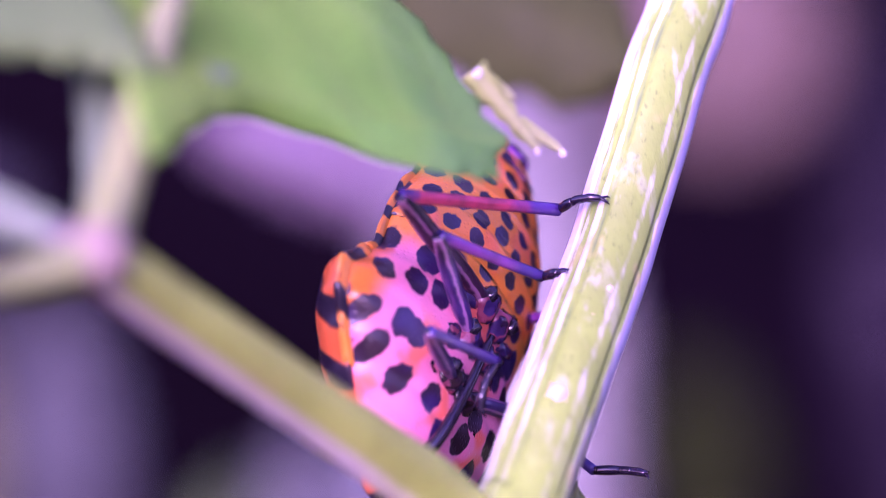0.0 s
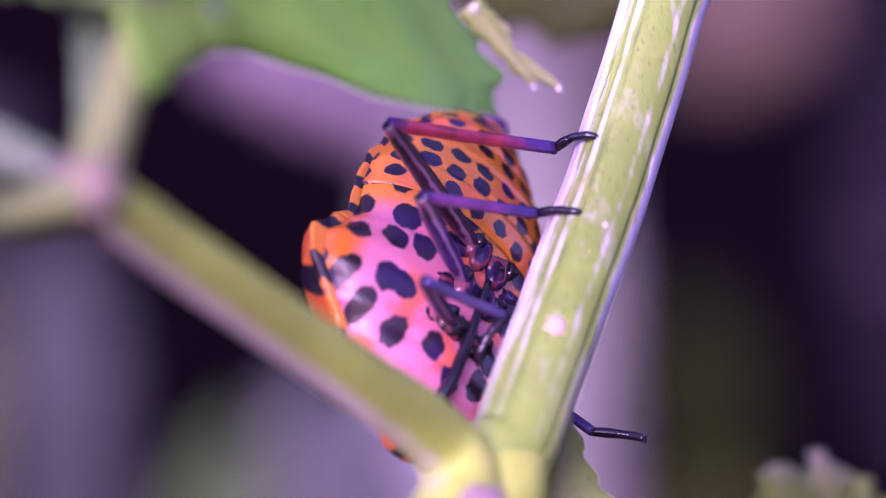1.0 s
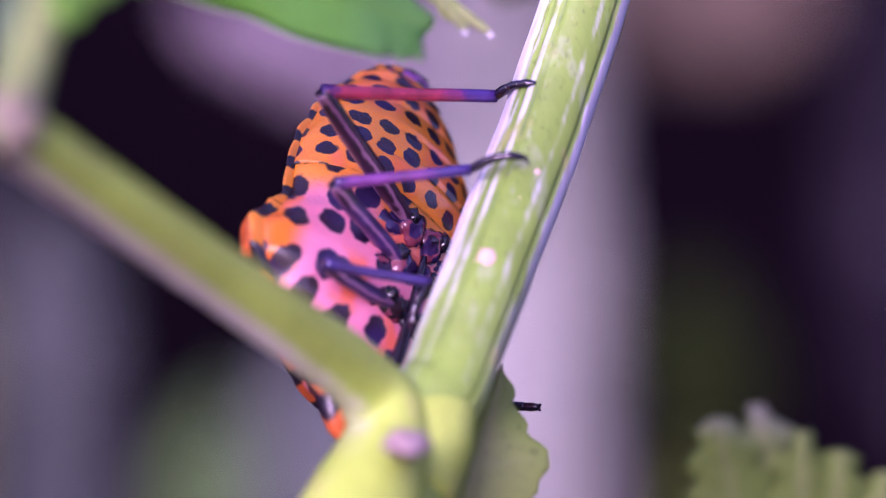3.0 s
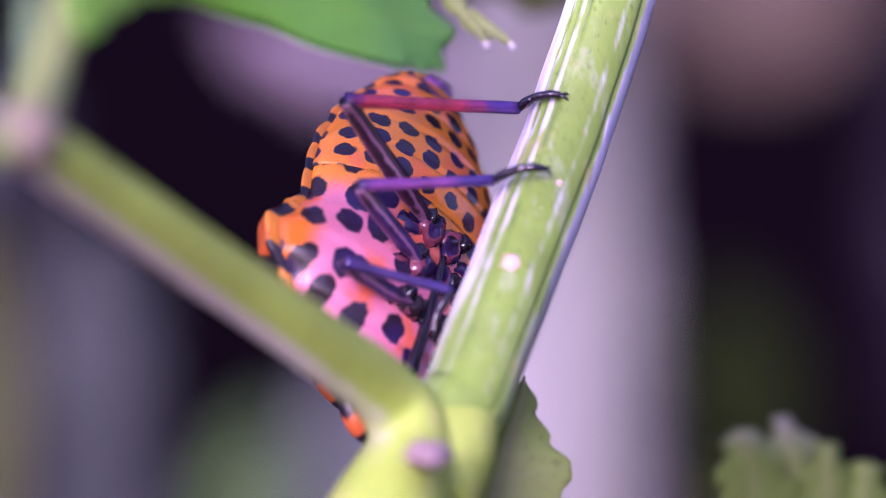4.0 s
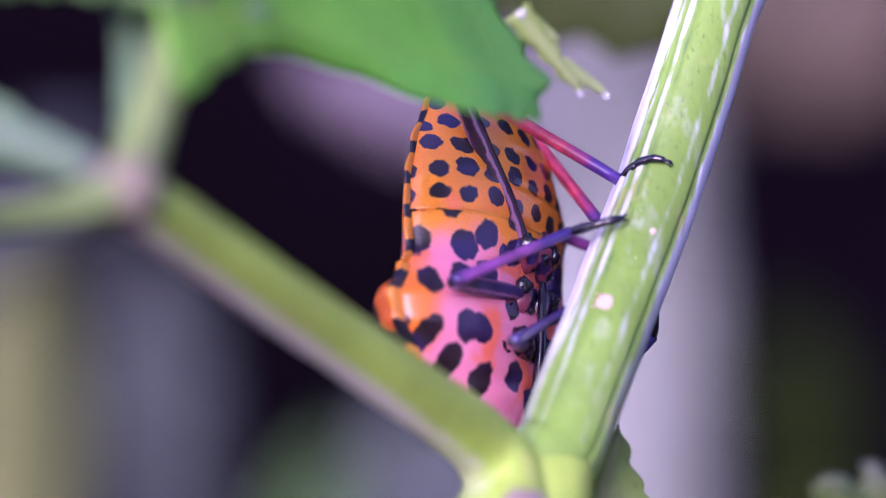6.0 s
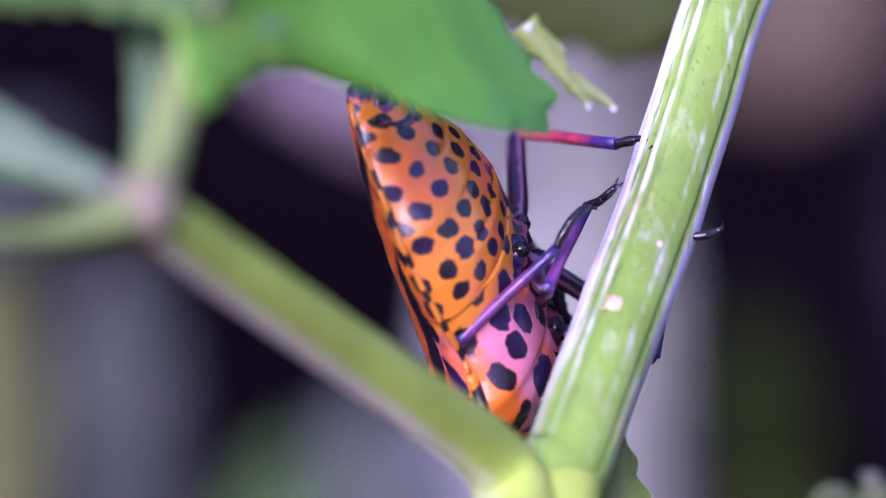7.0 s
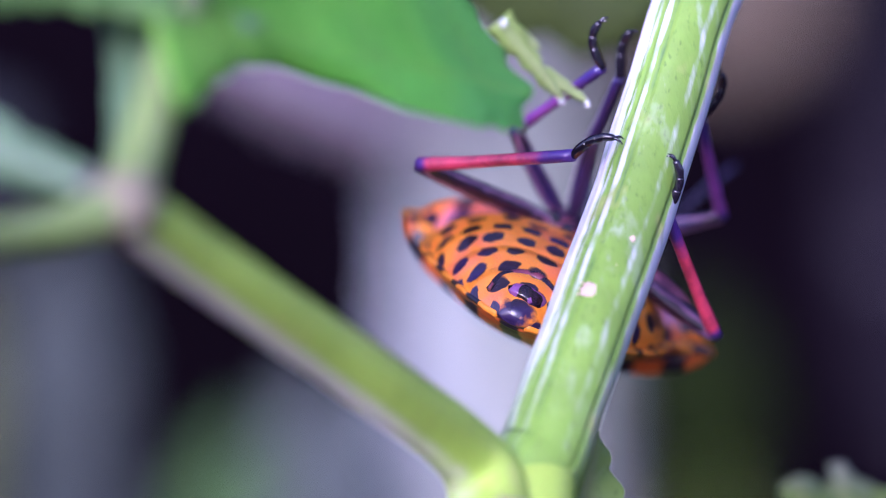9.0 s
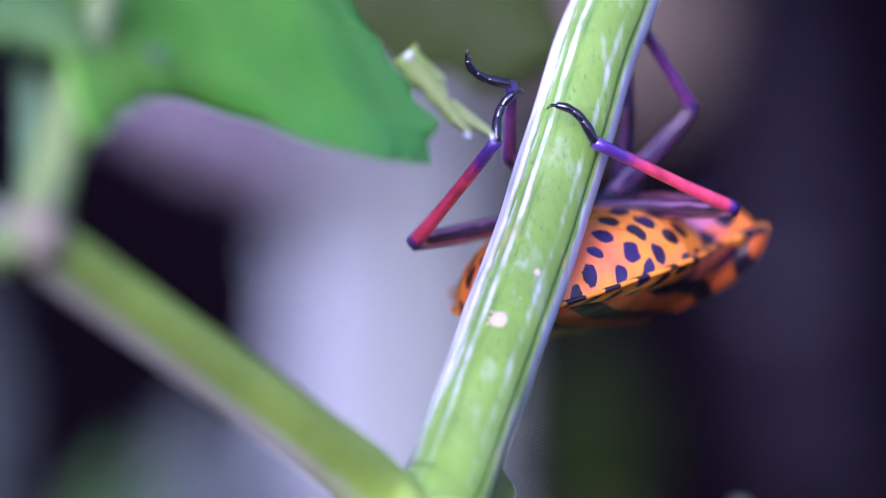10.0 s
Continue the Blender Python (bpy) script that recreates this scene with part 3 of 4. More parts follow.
    part("leaf_wing", blade(wing, Vector((-6.92, -14.40, 1.45)) - o, Vector((-6.33, -11.2, 5.1)) - o, bulge=0.3, veins=5, thick=0.1, seed=6, rows=40, cols=14), BLADE_GREY, t, "grey-green wing along the leaf stalk")
    # the neighbouring leaflet, folded along its stalk
    fold = ((0, 0.25, 0.25), (0.2, 0.55, 0.45), (0.5, 0.95, 0.6), (0.8, 1.1, 0.7), (1, 0.8, 0.6))
    part("leaf_blade", blade(fold, Vector((-7.25, -14.3, 1.2)) - o, Vector((-14.2, -11.5, 3.7)) - o, bulge=0.4, veins=6, teeth=0.1, tooth_step=0.9, thick=0.1, seed=14, rows=40, cols=16), BLADE_GREY, t, "grey-green folded leaflet beside the fork")
    # narrow lobe at its rim, with water hanging from the point
    narrow = ((0, 0.3, 0.3), (0.2, 0.32, 0.3), (0.45, 0.22, 0.2), (0.65, 0.2, 0.17), (0.85, 0.16, 0.13), (1, 0.07, 0.07))
    prong = ((0, 0.15, 0.15), (0.4, 0.15, 0.13), (0.8, 0.1, 0.1), (1, 0.04, 0.04))
    part("leaf_lobe", blade(narrow, Vector((0.72, -3.2, 5.05)) - o, Vector((2.13, -2.4, 3.36)) - o, bulge=0.2, veins=5, teeth=0.08, tooth_step=0.6, thick=0.1, seed=8, rows=40, cols=8), BLADE_PALE, t, "narrow pale green leaf lobe")
    part("leaf_lobe", blade(prong, Vector((1.72, -2.62, 3.95)) - o, Vector((2.68, -2.25, 3.3)) - o, bulge=0.1, veins=3, thick=0.09, seed=9, rows=24, cols=6), BLADE_PALE, t, "narrow pale green leaf lobe")
    part("leaf_lobe", blade(prong, Vector((0.95, -3.05, 4.95)) - o, Vector((1.62, -2.8, 4.44)) - o, bulge=0.1, veins=3, thick=0.09, seed=10, rows=24, cols=6), BLADE_PALE, t, "narrow pale green leaf lobe")
    # lower leaf behind the joint
    low = ((0, 0.5, 0.4), (0.35, 1.3, 0.6), (0.58, 1.5, 0.6), (0.66, 1.45, 0.6), (0.72, 0.9, 0.55), (0.86, 0.45, 0.35), (1, 0.04, 0.04))
    part("leaf_blade", blade(low, Vector((1.9, -1.2, -8.4)) - o, Vector((3.0, -0.7, -3.95)) - o, bulge=0.5, veins=4, teeth=0.12, tooth_step=0.7, thick=0.1, seed=11, rows=50, cols=16), BLADE_LOW, t, "small green lower leaf")
    return t


plant()


def water_drops():
    for x, y, z, size in ((2.12, -2.45, 3.3, 0.075), (2.68, -2.3, 3.25, 0.064), (0.82, -3.3, 4.98, 0.090)):
        t = thing("water_drop", "water drop hanging on a leaf point, white highlight put into its colour", "drop", "drops on the leaf points", at=(x, y, z))
        part("bead", ball((0, 0, 0), (size, size, size * 1.25)), DROP, t)


water_drops()


def on_stalk(x, z, out=0.0):
    """The point on the stalk's near face above x, z."""
    ax, ay = 2.93 + 0.39 * (z + 1.2), -0.6 + 0.545 * (z + 1.2)
    r = 0.95 + out
    return Vector((x, ay - 1.13 * math.sqrt(max(r * r - ((x - ax) * 0.93) ** 2, 0.01)), z))


def specks():
    """Pale specks on the stalk."""
    spots = ((2.60, -0.41, 0.09), (2.95, 0.1, 0.05), (3.35, -0.3, 0.05), (3.15, 0.75, 0.06), (3.75, 0.3, 0.07), (3.9, 1.9, 0.05), (2.2, -2.6, 0.05))
    for x, z, r in spots:
        t = thing("pale_speck", "tiny pale speck of dust on the stalk", "speck", "specks on the stalk", at=on_stalk(x, z, -0.02))
        part("grain", ball((0, 0, 0), (r, r * 0.6, r), lump=0.3, cells=10), MITE_SKIN, t)


specks()


def mite():
    t = thing("mite", "tiny pale pink mite creeping up the stalk", "mite", at=(2.6, -1.4, -1.9))
    part("body", ball((0, 0, 0), (0.2, 0.14, 0.23), lump=0.15, seed=2), MITE_SKIN, t)
    for s in (-1, 1):
        for k in (-1, 0, 1):
            part("leg", tube([(s * 0.1, 0, k * 0.1), (s * 0.22, -0.03, k * 0.14), (s * 0.27, 0.12, k * 0.18)], [0.025, 0.02, 0.012], 6, steps=3), MITE_SKIN, t)
    return t


MITE = mite()


# ---- the shield bug: x to its right, y forward, z to its back; the origin between the hind hips ----
BODY = ((-5.3, 0.25, 0.24, 0.12), (-5.0, 0.7, 0.48, 0.22), (-4.4, 1.25, 0.86, 0.4), (-3.5, 1.85, 1.24, 0.62), (-2.4, 2.5, 1.52, 0.82), (-1.4, 2.86, 1.62, 1.0),
        (-0.5, 2.96, 1.5, 1.12), (0.2, 2.92, 1.42, 1.25), (0.8, 3.25, 1.38, 1.33), (1.5, 3.72, 1.34, 1.4), (2.1, 3.58, 1.28, 1.38), (2.7, 3.0, 1.22, 1.28), (3.3, 2.3, 1.1, 1.05), (3.9, 1.6, 0.85, 0.8))


def girth(y):
    for a, b in zip(BODY, BODY[1:]):
        if y <= b[0]:
            u = max(0.0, (y - a[0]) / (b[0] - a[0]))
            u = u * u * (3 - 2 * u) * 0.5 + u * 0.5
            return [p + (q - p) * u for p, q in zip(a[1:], b[1:])]
    return BODY[-1][1:]


def body_loft(y0, y1, rows, belly=1.0, back=1.0, wide=1.0, grooves=0.0, around=56):
    """A closed stretch of the body between two places along it."""
    bm = bmesh.new()
    skin = bm.verts.layers.float_vector.new("skin")
    rings = []
    along, last = 0.0, None
    for i in range(rows + 1):
        y = y0 + (y1 - y0) * i / rows
        w, low, high = girth(y)
        along += math.hypot(y - last[0], low - last[1]) if last else 0.0
        last = (y, low)
        dip = 1.0
        if grooves:
            dip = 1 - 0.045 * max(0.0, 1 - abs(((y + 5.4) / grooves) % 1.0 - 0.5) / 0.12)
        ring = []
        for j in range(around):
            a = 2 * math.pi * j / around
            c, s = math.cos(a), math.sin(a)
            x = w * wide * math.copysign(abs(c) ** 0.85, c)
            if s < 0:
                z = -low * belly * abs(s) ** 1.15 * dip
            else:
                z = high * back * abs(s) ** 1.1
            ring.append(bm.verts.new(Vector((x, y, z)) * MM))
        # way over the skin: round from the belly's middle line, and along it
        mid = around * 3 // 4
        for turn in (1, -1):
            way = 0.0
            for k in range(around // 2 + (turn > 0)):
                v = ring[(mid + turn * k) % around]
                if k:
                    way += (v.co - ring[(mid + turn * (k - 1)) % around].co).length / MM
                v[skin] = (turn * way, along + y0, 0.0)
        rings.append(ring)
    for a, b in zip(rings, rings[1:]):
        for j in range(around):
            bm.faces.new((a[j], a[(j + 1) % around], b[(j + 1) % around], b[j]))
    bm.faces.new(rings[0])
    bm.faces.new(rings[-1])
    return bm


def rim_strip(side, y0, y1, rows, inner, outer, thick, lift=0.05):
    """The flat margin that stands out along one side of the body, one shallow scallop to a segment."""
    bm = bmesh.new()
    rings = []
    for i in range(rows + 1):
        y = y0 + (y1 - y0) * i / rows
        w = girth(y)[0]
        out = w * outer + 0.06 * abs(math.sin((y + 5.4) / 0.82 * math.pi))
        row = []
        for x, z in ((w * inner, -thick), (out * 0.985, -thick * 0.55), (out, 0), (out * 0.985, thick * 0.55), (w * inner, thick)):
            row.append(bm.verts.new(Vector((side * x, y, z + lift)) * MM))
        rings.append(row)
    for a, b in zip(rings, rings[1:]):
        for j in range(5):
            bm.faces.new((a[j], a[(j + 1) % 5], b[(j + 1) % 5], b[j]))
    bm.faces.new(rings[0])
    bm.faces.new(rings[-1])
    return bm


LEG_SIZE = {"hind": (4.1, 4.25, 0.235, 0.15), "middle": (3.0, 3.0, 0.21, 0.135), "front": (2.6, 2.6, 0.19, 0.125)}
HIP = {"hind": (0.34, -0.05, -1.5), "middle": (0.38, 0.95, -1.4), "front": (0.38, 2.1, -1.3)}
TARSUS = 1.3


FEELER = leg_material("dark_violet_feeler", (0.025, 0.015, 0.06), (0.02, 0.012, 0.05), 4.3, 0.9)
FEELERS = []


def shield_bug():
    t = thing("shield_bug", "orange shield bug with black spots gripping the stalk", "insect")
    part("abdomen", body_loft(-5.3, -0.6, 64, grooves=0.86, back=0.8), ABDOMEN, t, "orange belly with rows of black spots")
    part("thorax", body_loft(-0.65, 3.9, 48, back=0.85, wide=0.98, grooves=1.3), THORAX, t, "pinkish chest with large black blotches, pink sheen put into its colour")
    part("scutellum", body_loft(-5.1, 1.6, 50, belly=0.02, back=1.12, wide=0.86), BACK, t, "orange back shield with black stripes")
    part("pronotum", body_loft(1.2, 3.88, 36, belly=0.05, back=1.12, wide=1.06), BACK, t, "striped orange collar shield")
    for s in (-1, 1):
        part("margin", rim_strip(s, -5.2, 0.6, 72, 0.86, 1.045, 0.09), RIM, t, "orange margin with black bars")
        part("shoulder", rim_strip(s, 0.7, 3.3, 36, 0.82, 1.06, 0.17), banded("barred_shoulder", ORANGE, 1.2, 0.3, 0.45), t, "orange shoulder with black bars")
    part("tip_plate", ball((0, -4.68, -0.52), (0.5, 0.38, 0.22), lump=0.3), TIP_PLATE, t, "shiny dark plate at the tail")
    part("tip_ring", tube([(-0.8, -4.8, -0.32), (-0.62, -4.35, -0.66), (0, -4.1, -0.86), (0.62, -4.35, -0.66), (0.8, -4.8, -0.32)], [0.06, 0.13, 0.16, 0.13, 0.06], 16), HIP_SHELL, t, "curved dark fold before the tail")
    bm = bmesh.new()
    rings = []
    for y, w, lo, hi in ((3.7, 1.3, 0.7, 0.75), (4.0, 1.2, 0.68, 0.7), (4.3, 0.95, 0.55, 0.55), (4.7, 0.75, 0.42, 0.4), (5.0, 0.55, 0.3, 0.25), (5.15, 0.25, 0.12, 0.1)):
        rings.append([bm.verts.new(Vector((w * math.cos(a), y, (hi if math.sin(a) > 0 else lo) * math.sin(a) - 0.1)) * MM) for a in [2 * math.pi * j / 28 for j in range(28)]])
    for a, b in zip(rings, rings[1:]):
        for j in range(28):
            bm.faces.new((a[j], a[(j + 1) % 28], b[(j + 1) % 28], b[j]))
    bm.faces.new(rings[0])
    bm.faces.new(rings[-1])
    part("head", bm, HEAD, t, "small striped orange head")
    for s in (-1, 1):
        part("eye", ball((s * 1.15, 4.02, 0.02), (0.24, 0.25, 0.24)), SHINY_BLACK, t, "round black eye")
        FEELERS.append(part("antenna", tube([(0, 0, 0), (0.05 * s, 0.12, 0.9), (0, 0.05, 2.2), (0, -0.15, 3.4), (0, -0.2, 4.3)], [0.085, 0.07, 0.07, 0.1, 0.06], 10), FEELER, t, "thin dark violet feeler"))
    part("rostrum", tube([(0, 4.6, -0.45), (0, 3.7, -1.15), (0, 2.4, -1.45), (0, 0.6, -1.62)], [0.14, 0.16, 0.13, 0.08], 12), SHINY_BLACK, t, "thin black beak folded under the chest")
    tools = {}
    for side, s in (("left", -1), ("right", 1)):
        for pair in ("hind", "middle", "front"):
            femur, tibia, rf, rt = LEG_SIZE[pair]
            hx, hy, hz = HIP[pair]
            part("hip", ball((s * hx, hy, hz + 0.1), (0.4, 0.42, 0.28), lump=0.45, seed=hy), HIP_SHELL, t, "shiny dark hip joint")
            part("hip_ring", ball((s * (hx + 0.22), hy - 0.12, hz - 0.06), (0.2, 0.22, 0.2), lump=0.4, seed=hy + 3), SHINY_BLACK, t, "shiny dark hip ring")
            part("hip_plate", ball((s * (hx + 0.5), hy + 0.2, hz + 0.22), (0.42, 0.26, 0.14), lump=0.5, seed=hy + 7), HIP_SHELL, t, "dark mottled plate beside the hip")
            f = part("thigh", tube([(0, 0, 0), (0, 0.03, femur * 0.3), (0, 0.04, femur * 0.7), (0, 0, femur)], [rf * 0.55, rf, rf * 0.98, rf * 0.8], 16, rough=0.06), THIGH[pair], t, "dark shiny thigh")
            b = part("shin", tube([(0, 0, 0), (0, 0.02, tibia * 0.4), (0, 0, tibia)], [rt * 1.15, rt * 0.95, rt * 0.95], 14, rough=0.06), SHIN[pair], t, "red shin with dark ends" if pair == "hind" else "dark shin with violet sheen put into its colour")
            bm = tube([(0, 0, 0), (0, 0.13, 0.3), (0, 0.2, 0.52)], [0.1, 0.12, 0.1], 12, steps=4)
            tube([(0, 0.19, 0.48), (0, 0.22, 0.63), (0, 0.22, 0.82)], [0.09, 0.105, 0.095], 12, steps=4, bm=bm)
            tube([(0, 0.22, 0.78), (0, 0.18, 0.98), (0, 0.07, TARSUS - 0.12)], [0.085, 0.105, 0.075], 12, steps=4, bm=bm)
            for c in (-1, 1):
                tube([(0, 0.08, TARSUS - 0.14), (c * 0.06, -0.02, TARSUS - 0.03), (c * 0.08, -0.14, TARSUS - 0.02)], [0.04, 0.03, 0.01], 8, steps=4, bm=bm)
            k = part("foot", bm, SHINY_BLACK, t, "black jointed foot with claws")
            tools[side, pair] = (f, b, k)
    return t, tools


# violet sheen is put into the dark leg ends, middle and front legs
LEG_TIP = {"hind": (0.09, 0.035, 0.24), "middle": (0.05, 0.025, 0.16), "front": (0.05, 0.03, 0.16)}
THIGH = {p: leg_material(p + "_thigh_shell", c, (0.014, 0.008, 0.02), LEG_SIZE[p][0], 0.8, (0.75, 0.36, 0.6), LEG_SIZE[p][2]) for p, c in (("hind", (0.045, 0.014, 0.04)), ("middle", (0.055, 0.03, 0.13)), ("front", (0.05, 0.03, 0.12)))}
SHIN = {p: leg_material(p + "_shin_shell", c, LEG_TIP[p], LEG_SIZE[p][1], 0.72) for p, c in (("hind", (0.85, 0.08, 0.15)), ("middle", (0.25, 0.065, 0.29)), ("front", (0.07, 0.04, 0.16)))}
BUG, LEGS = shield_bug()


# ---- movement ----
def blend_rows(rows, t):
    """The row at a time, eased between its neighbours; tuples are blended number by number."""
    if t <= rows[0][0]:
        return rows[0][1:]
    for a, b in zip(rows, rows[1:]):
        if t <= b[0]:
            u = (t - a[0]) / (b[0] - a[0])
            return [Vector(p).lerp(Vector(q), u) if isinstance(p, tuple) else p + (q - p) * u for p, q in zip(a[1:], b[1:])]
    return rows[-1][1:]


def bug_pose(x, y, z, heading, away, roll):
    """Hips' place in millimetres; heading in the upright plane, tilt away from the viewer's side, roll about the long axis."""
    h, w, r = radians(heading), radians(away), radians(roll)
    f = Vector((math.cos(h) * math.cos(w), math.sin(w), math.sin(h) * math.cos(w)))
    v = Vector((0, -1, 0))
    v = (v - f * v.dot(f)).normalized()
    v = v * math.cos(r) + f.cross(v) * math.sin(r)
    d = -v
    m = Matrix((f.cross(d), f, d)).transposed().to_4x4()
    m.translation = (Vector((x, y, z)) + d * 1.3) * MM
    return m


def aim(origin, target, pole):
    """A pose at origin whose z runs to target; y lies towards pole."""
    z = (target - origin).normalized()
    y = (pole - z * pole.dot(z)).normalized()
    m = Matrix((y.cross(z), y, z)).transposed().to_4x4()
    m.translation = origin
    return m


def motions():
    BUG_ROWS = (
        (0.0, 1.08, 1.40, -0.32, -112, -36, -51),
        (1.0, 1.08, 1.40, -0.63, -106, -42, -40),
        (1.5, 1.02, 1.40, -0.75, -105, -42, -44),
        (2.5, 1.16, 1.40, -0.90, -95, -41, -55),
        (3.0, 1.10, 1.40, -1.22, -99, -37, -47),
        (4.5, 1.00, 1.40, -0.86, -100, -39, -44),
        (5.0, 0.82, 1.40, -0.95, -102, -42, -43),
        (5.4, 0.98, 1.40, -0.80, -99, -40, -50),
        (5.7, 1.19, 1.40, -0.60, -97, -37, -58),
        (6.2, 0.90, 1.40, -0.15, -80, -8, -63),
        (6.8, 0.64, 1.40, 0.30, -57, 23, -69),
        (7.0, 0.57, 1.50, 0.22, -58, 28, -71),
        (7.2, 0.98, 1.90, 0.24, -46, 29, -74),
        (7.4, 1.50, 2.90, -0.10, -30, 40, -62),
        (7.6, 1.74, 3.70, 0.12, -10, 48, -58),
        (8.0, 1.60, 4.80, -0.46, 31, 68, -37),
        (8.3, 1.86, 5.05, -0.33, 31, 72, -34),
        (8.6, 2.12, 5.22, -0.18, 30, 75, -31),
        (9.0, 2.65, 5.40, 0.26, 30, 77, -36),
        (9.2, 3.08, 5.40, 0.48, 32, 75, -42),
        (9.4, 3.65, 5.40, 0.74, 36, 72, -51),
        (9.6, 4.18, 5.40, 1.02, 34, 71, -60),
        (9.8, 4.60, 5.30, 1.30, 30, 69, -68),
        (10.0, 4.98, 5.20, 1.58, 27, 68, -76),
    )
    LEFT_HIND = (
        (0.0, (2.69, 0.80, 2.06), (3.86, -0.02, 2.32), (-2.82, -2.74, 2.30)),
        (1.0, (2.71, 1.00, 2.00), (3.92, 0.10, 2.28), (-3.18, -2.05, 2.51)),
        (1.5, (2.76, 1.00, 2.00), (3.97, 0.10, 2.28), (-3.21, -2.05, 2.40)),
        (2.5, (2.84, 0.60, 1.98), (4.07, -0.14, 2.27), (-3.31, -2.20, 1.62)),
        (3.0, (2.85, 1.00, 1.99), (4.07, 0.10, 2.27), (-3.41, -1.90, 1.68)),
        (4.5, (2.86, 0.60, 1.97), (4.07, -0.14, 2.29), (-3.27, -2.37, 1.87)),
        (5.0, (2.84, 1.00, 1.94), (4.05, 0.10, 2.27), (-3.11, -2.40, 2.25)),
        (5.7, (2.79, 0.40, 1.88), (4.02, -0.26, 2.24), (-3.72, -0.52, 2.67)),
        (6.8, (3.76, 0.40, 0.23), (4.25, 0.08, 0.79), (1.84, 6.33, -2.33)),
        (7.2, (4.24, -0.20, 0.74), (4.16, -0.04, 0.24), (4.05, 5.71, -2.99)),
        (7.4, (4.50, 0.00, 0.96), (4.86, -0.04, 2.04), (5.89, 6.01, -2.75)),
        (7.6, (4.60, 1.00, 1.19), (4.89, 0.64, 2.29), (6.27, 7.14, -1.87)),
        (8.0, (4.73, 1.00, 1.18), (4.90, 0.64, 2.19), (6.86, 7.79, -1.78)),
        (8.5, (4.76, 2.80, 0.84), (4.84, 1.64, 1.92), (6.74, 8.74, -2.07)),
        (9.0, (4.54, 0.40, 0.93), (4.66, 0.04, 1.96), (6.83, 5.85, -4.31)),
        (9.2, (4.96, 0.40, 1.88), (4.89, -0.04, 2.88), (8.69, 6.16, -2.19)),
        (9.5, (5.24, 0.20, 2.74), (5.10, -0.32, 3.82), (10.05, 6.00, -0.14)),
        (9.8, (5.23, 0.40, 2.90), (4.40, -0.32, 3.94), (10.77, 5.25, 0.44)),
        (10.0, (5.07, 0.20, 3.19), (4.13, 0.20, 3.99), (11.05, 4.44, 0.50)),
    )
    LEFT_MIDDLE = (
        (0.0, (2.30, 0.40, 0.57), (3.46, -0.36, 0.50), (-2.53, -3.17, 2.62)),
        (1.0, (2.27, 0.00, 0.55), (3.44, -0.60, 0.49), (-3.18, -3.26, 1.50)),
        (1.5, (2.26, -0.40, 0.48), (3.44, -0.84, 0.52), (-3.67, -2.94, 1.07)),
        (2.5, (2.25, -1.00, 0.34), (3.44, -1.20, 0.58), (-3.83, -3.05, -0.89)),
        (3.0, (2.27, -1.00, 0.34), (3.44, -1.20, 0.58), (-4.33, -2.03, -0.10)),
        (4.5, (2.30, -0.80, 0.37), (3.43, -1.08, 0.58), (-4.00, -2.69, 0.49)),
        (5.0, (2.24, 0.00, 0.38), (3.42, -0.60, 0.58), (-3.56, -2.63, 1.70)),
        (5.7, (2.15, -1.00, 0.36), (3.40, -1.20, 0.58), (-3.64, -3.25, -1.43)),
        (6.8, (1.36, 0.00, 0.11), (1.68, -0.04, 0.48), (-2.98, -0.96, -4.22)),
        (7.0, (1.49, -0.40, 0.20), (1.81, -0.28, 0.58), (-3.16, -0.76, -4.18)),
        (7.2, (1.79, 1.60, -0.02), (2.16, 1.68, 0.24), (-1.28, -2.24, -3.51)),
        (7.4, (3.97, 0.80, -0.73), (4.20, 0.76, -0.11), (7.12, 6.60, -1.80)),
        (8.0, (5.69, 2.60, -0.03), (6.20, 2.60, 0.48), (5.57, 8.98, -4.01)),
        (8.5, (5.33, 3.80, 3.25), (6.02, 3.32, 4.33), (7.60, 8.38, -2.56)),
        (9.0, (5.51, 4.00, 3.08), (6.03, 3.32, 4.30), (8.27, 8.20, -2.29)),
        (9.5, (5.75, 3.60, 4.41), (6.08, 3.16, 5.74), (10.07, 8.47, 0.88)),
        (10.0, (6.23, 4.20, 6.19), (5.96, 3.60, 7.26), (11.24, 8.03, 1.96)),
    )
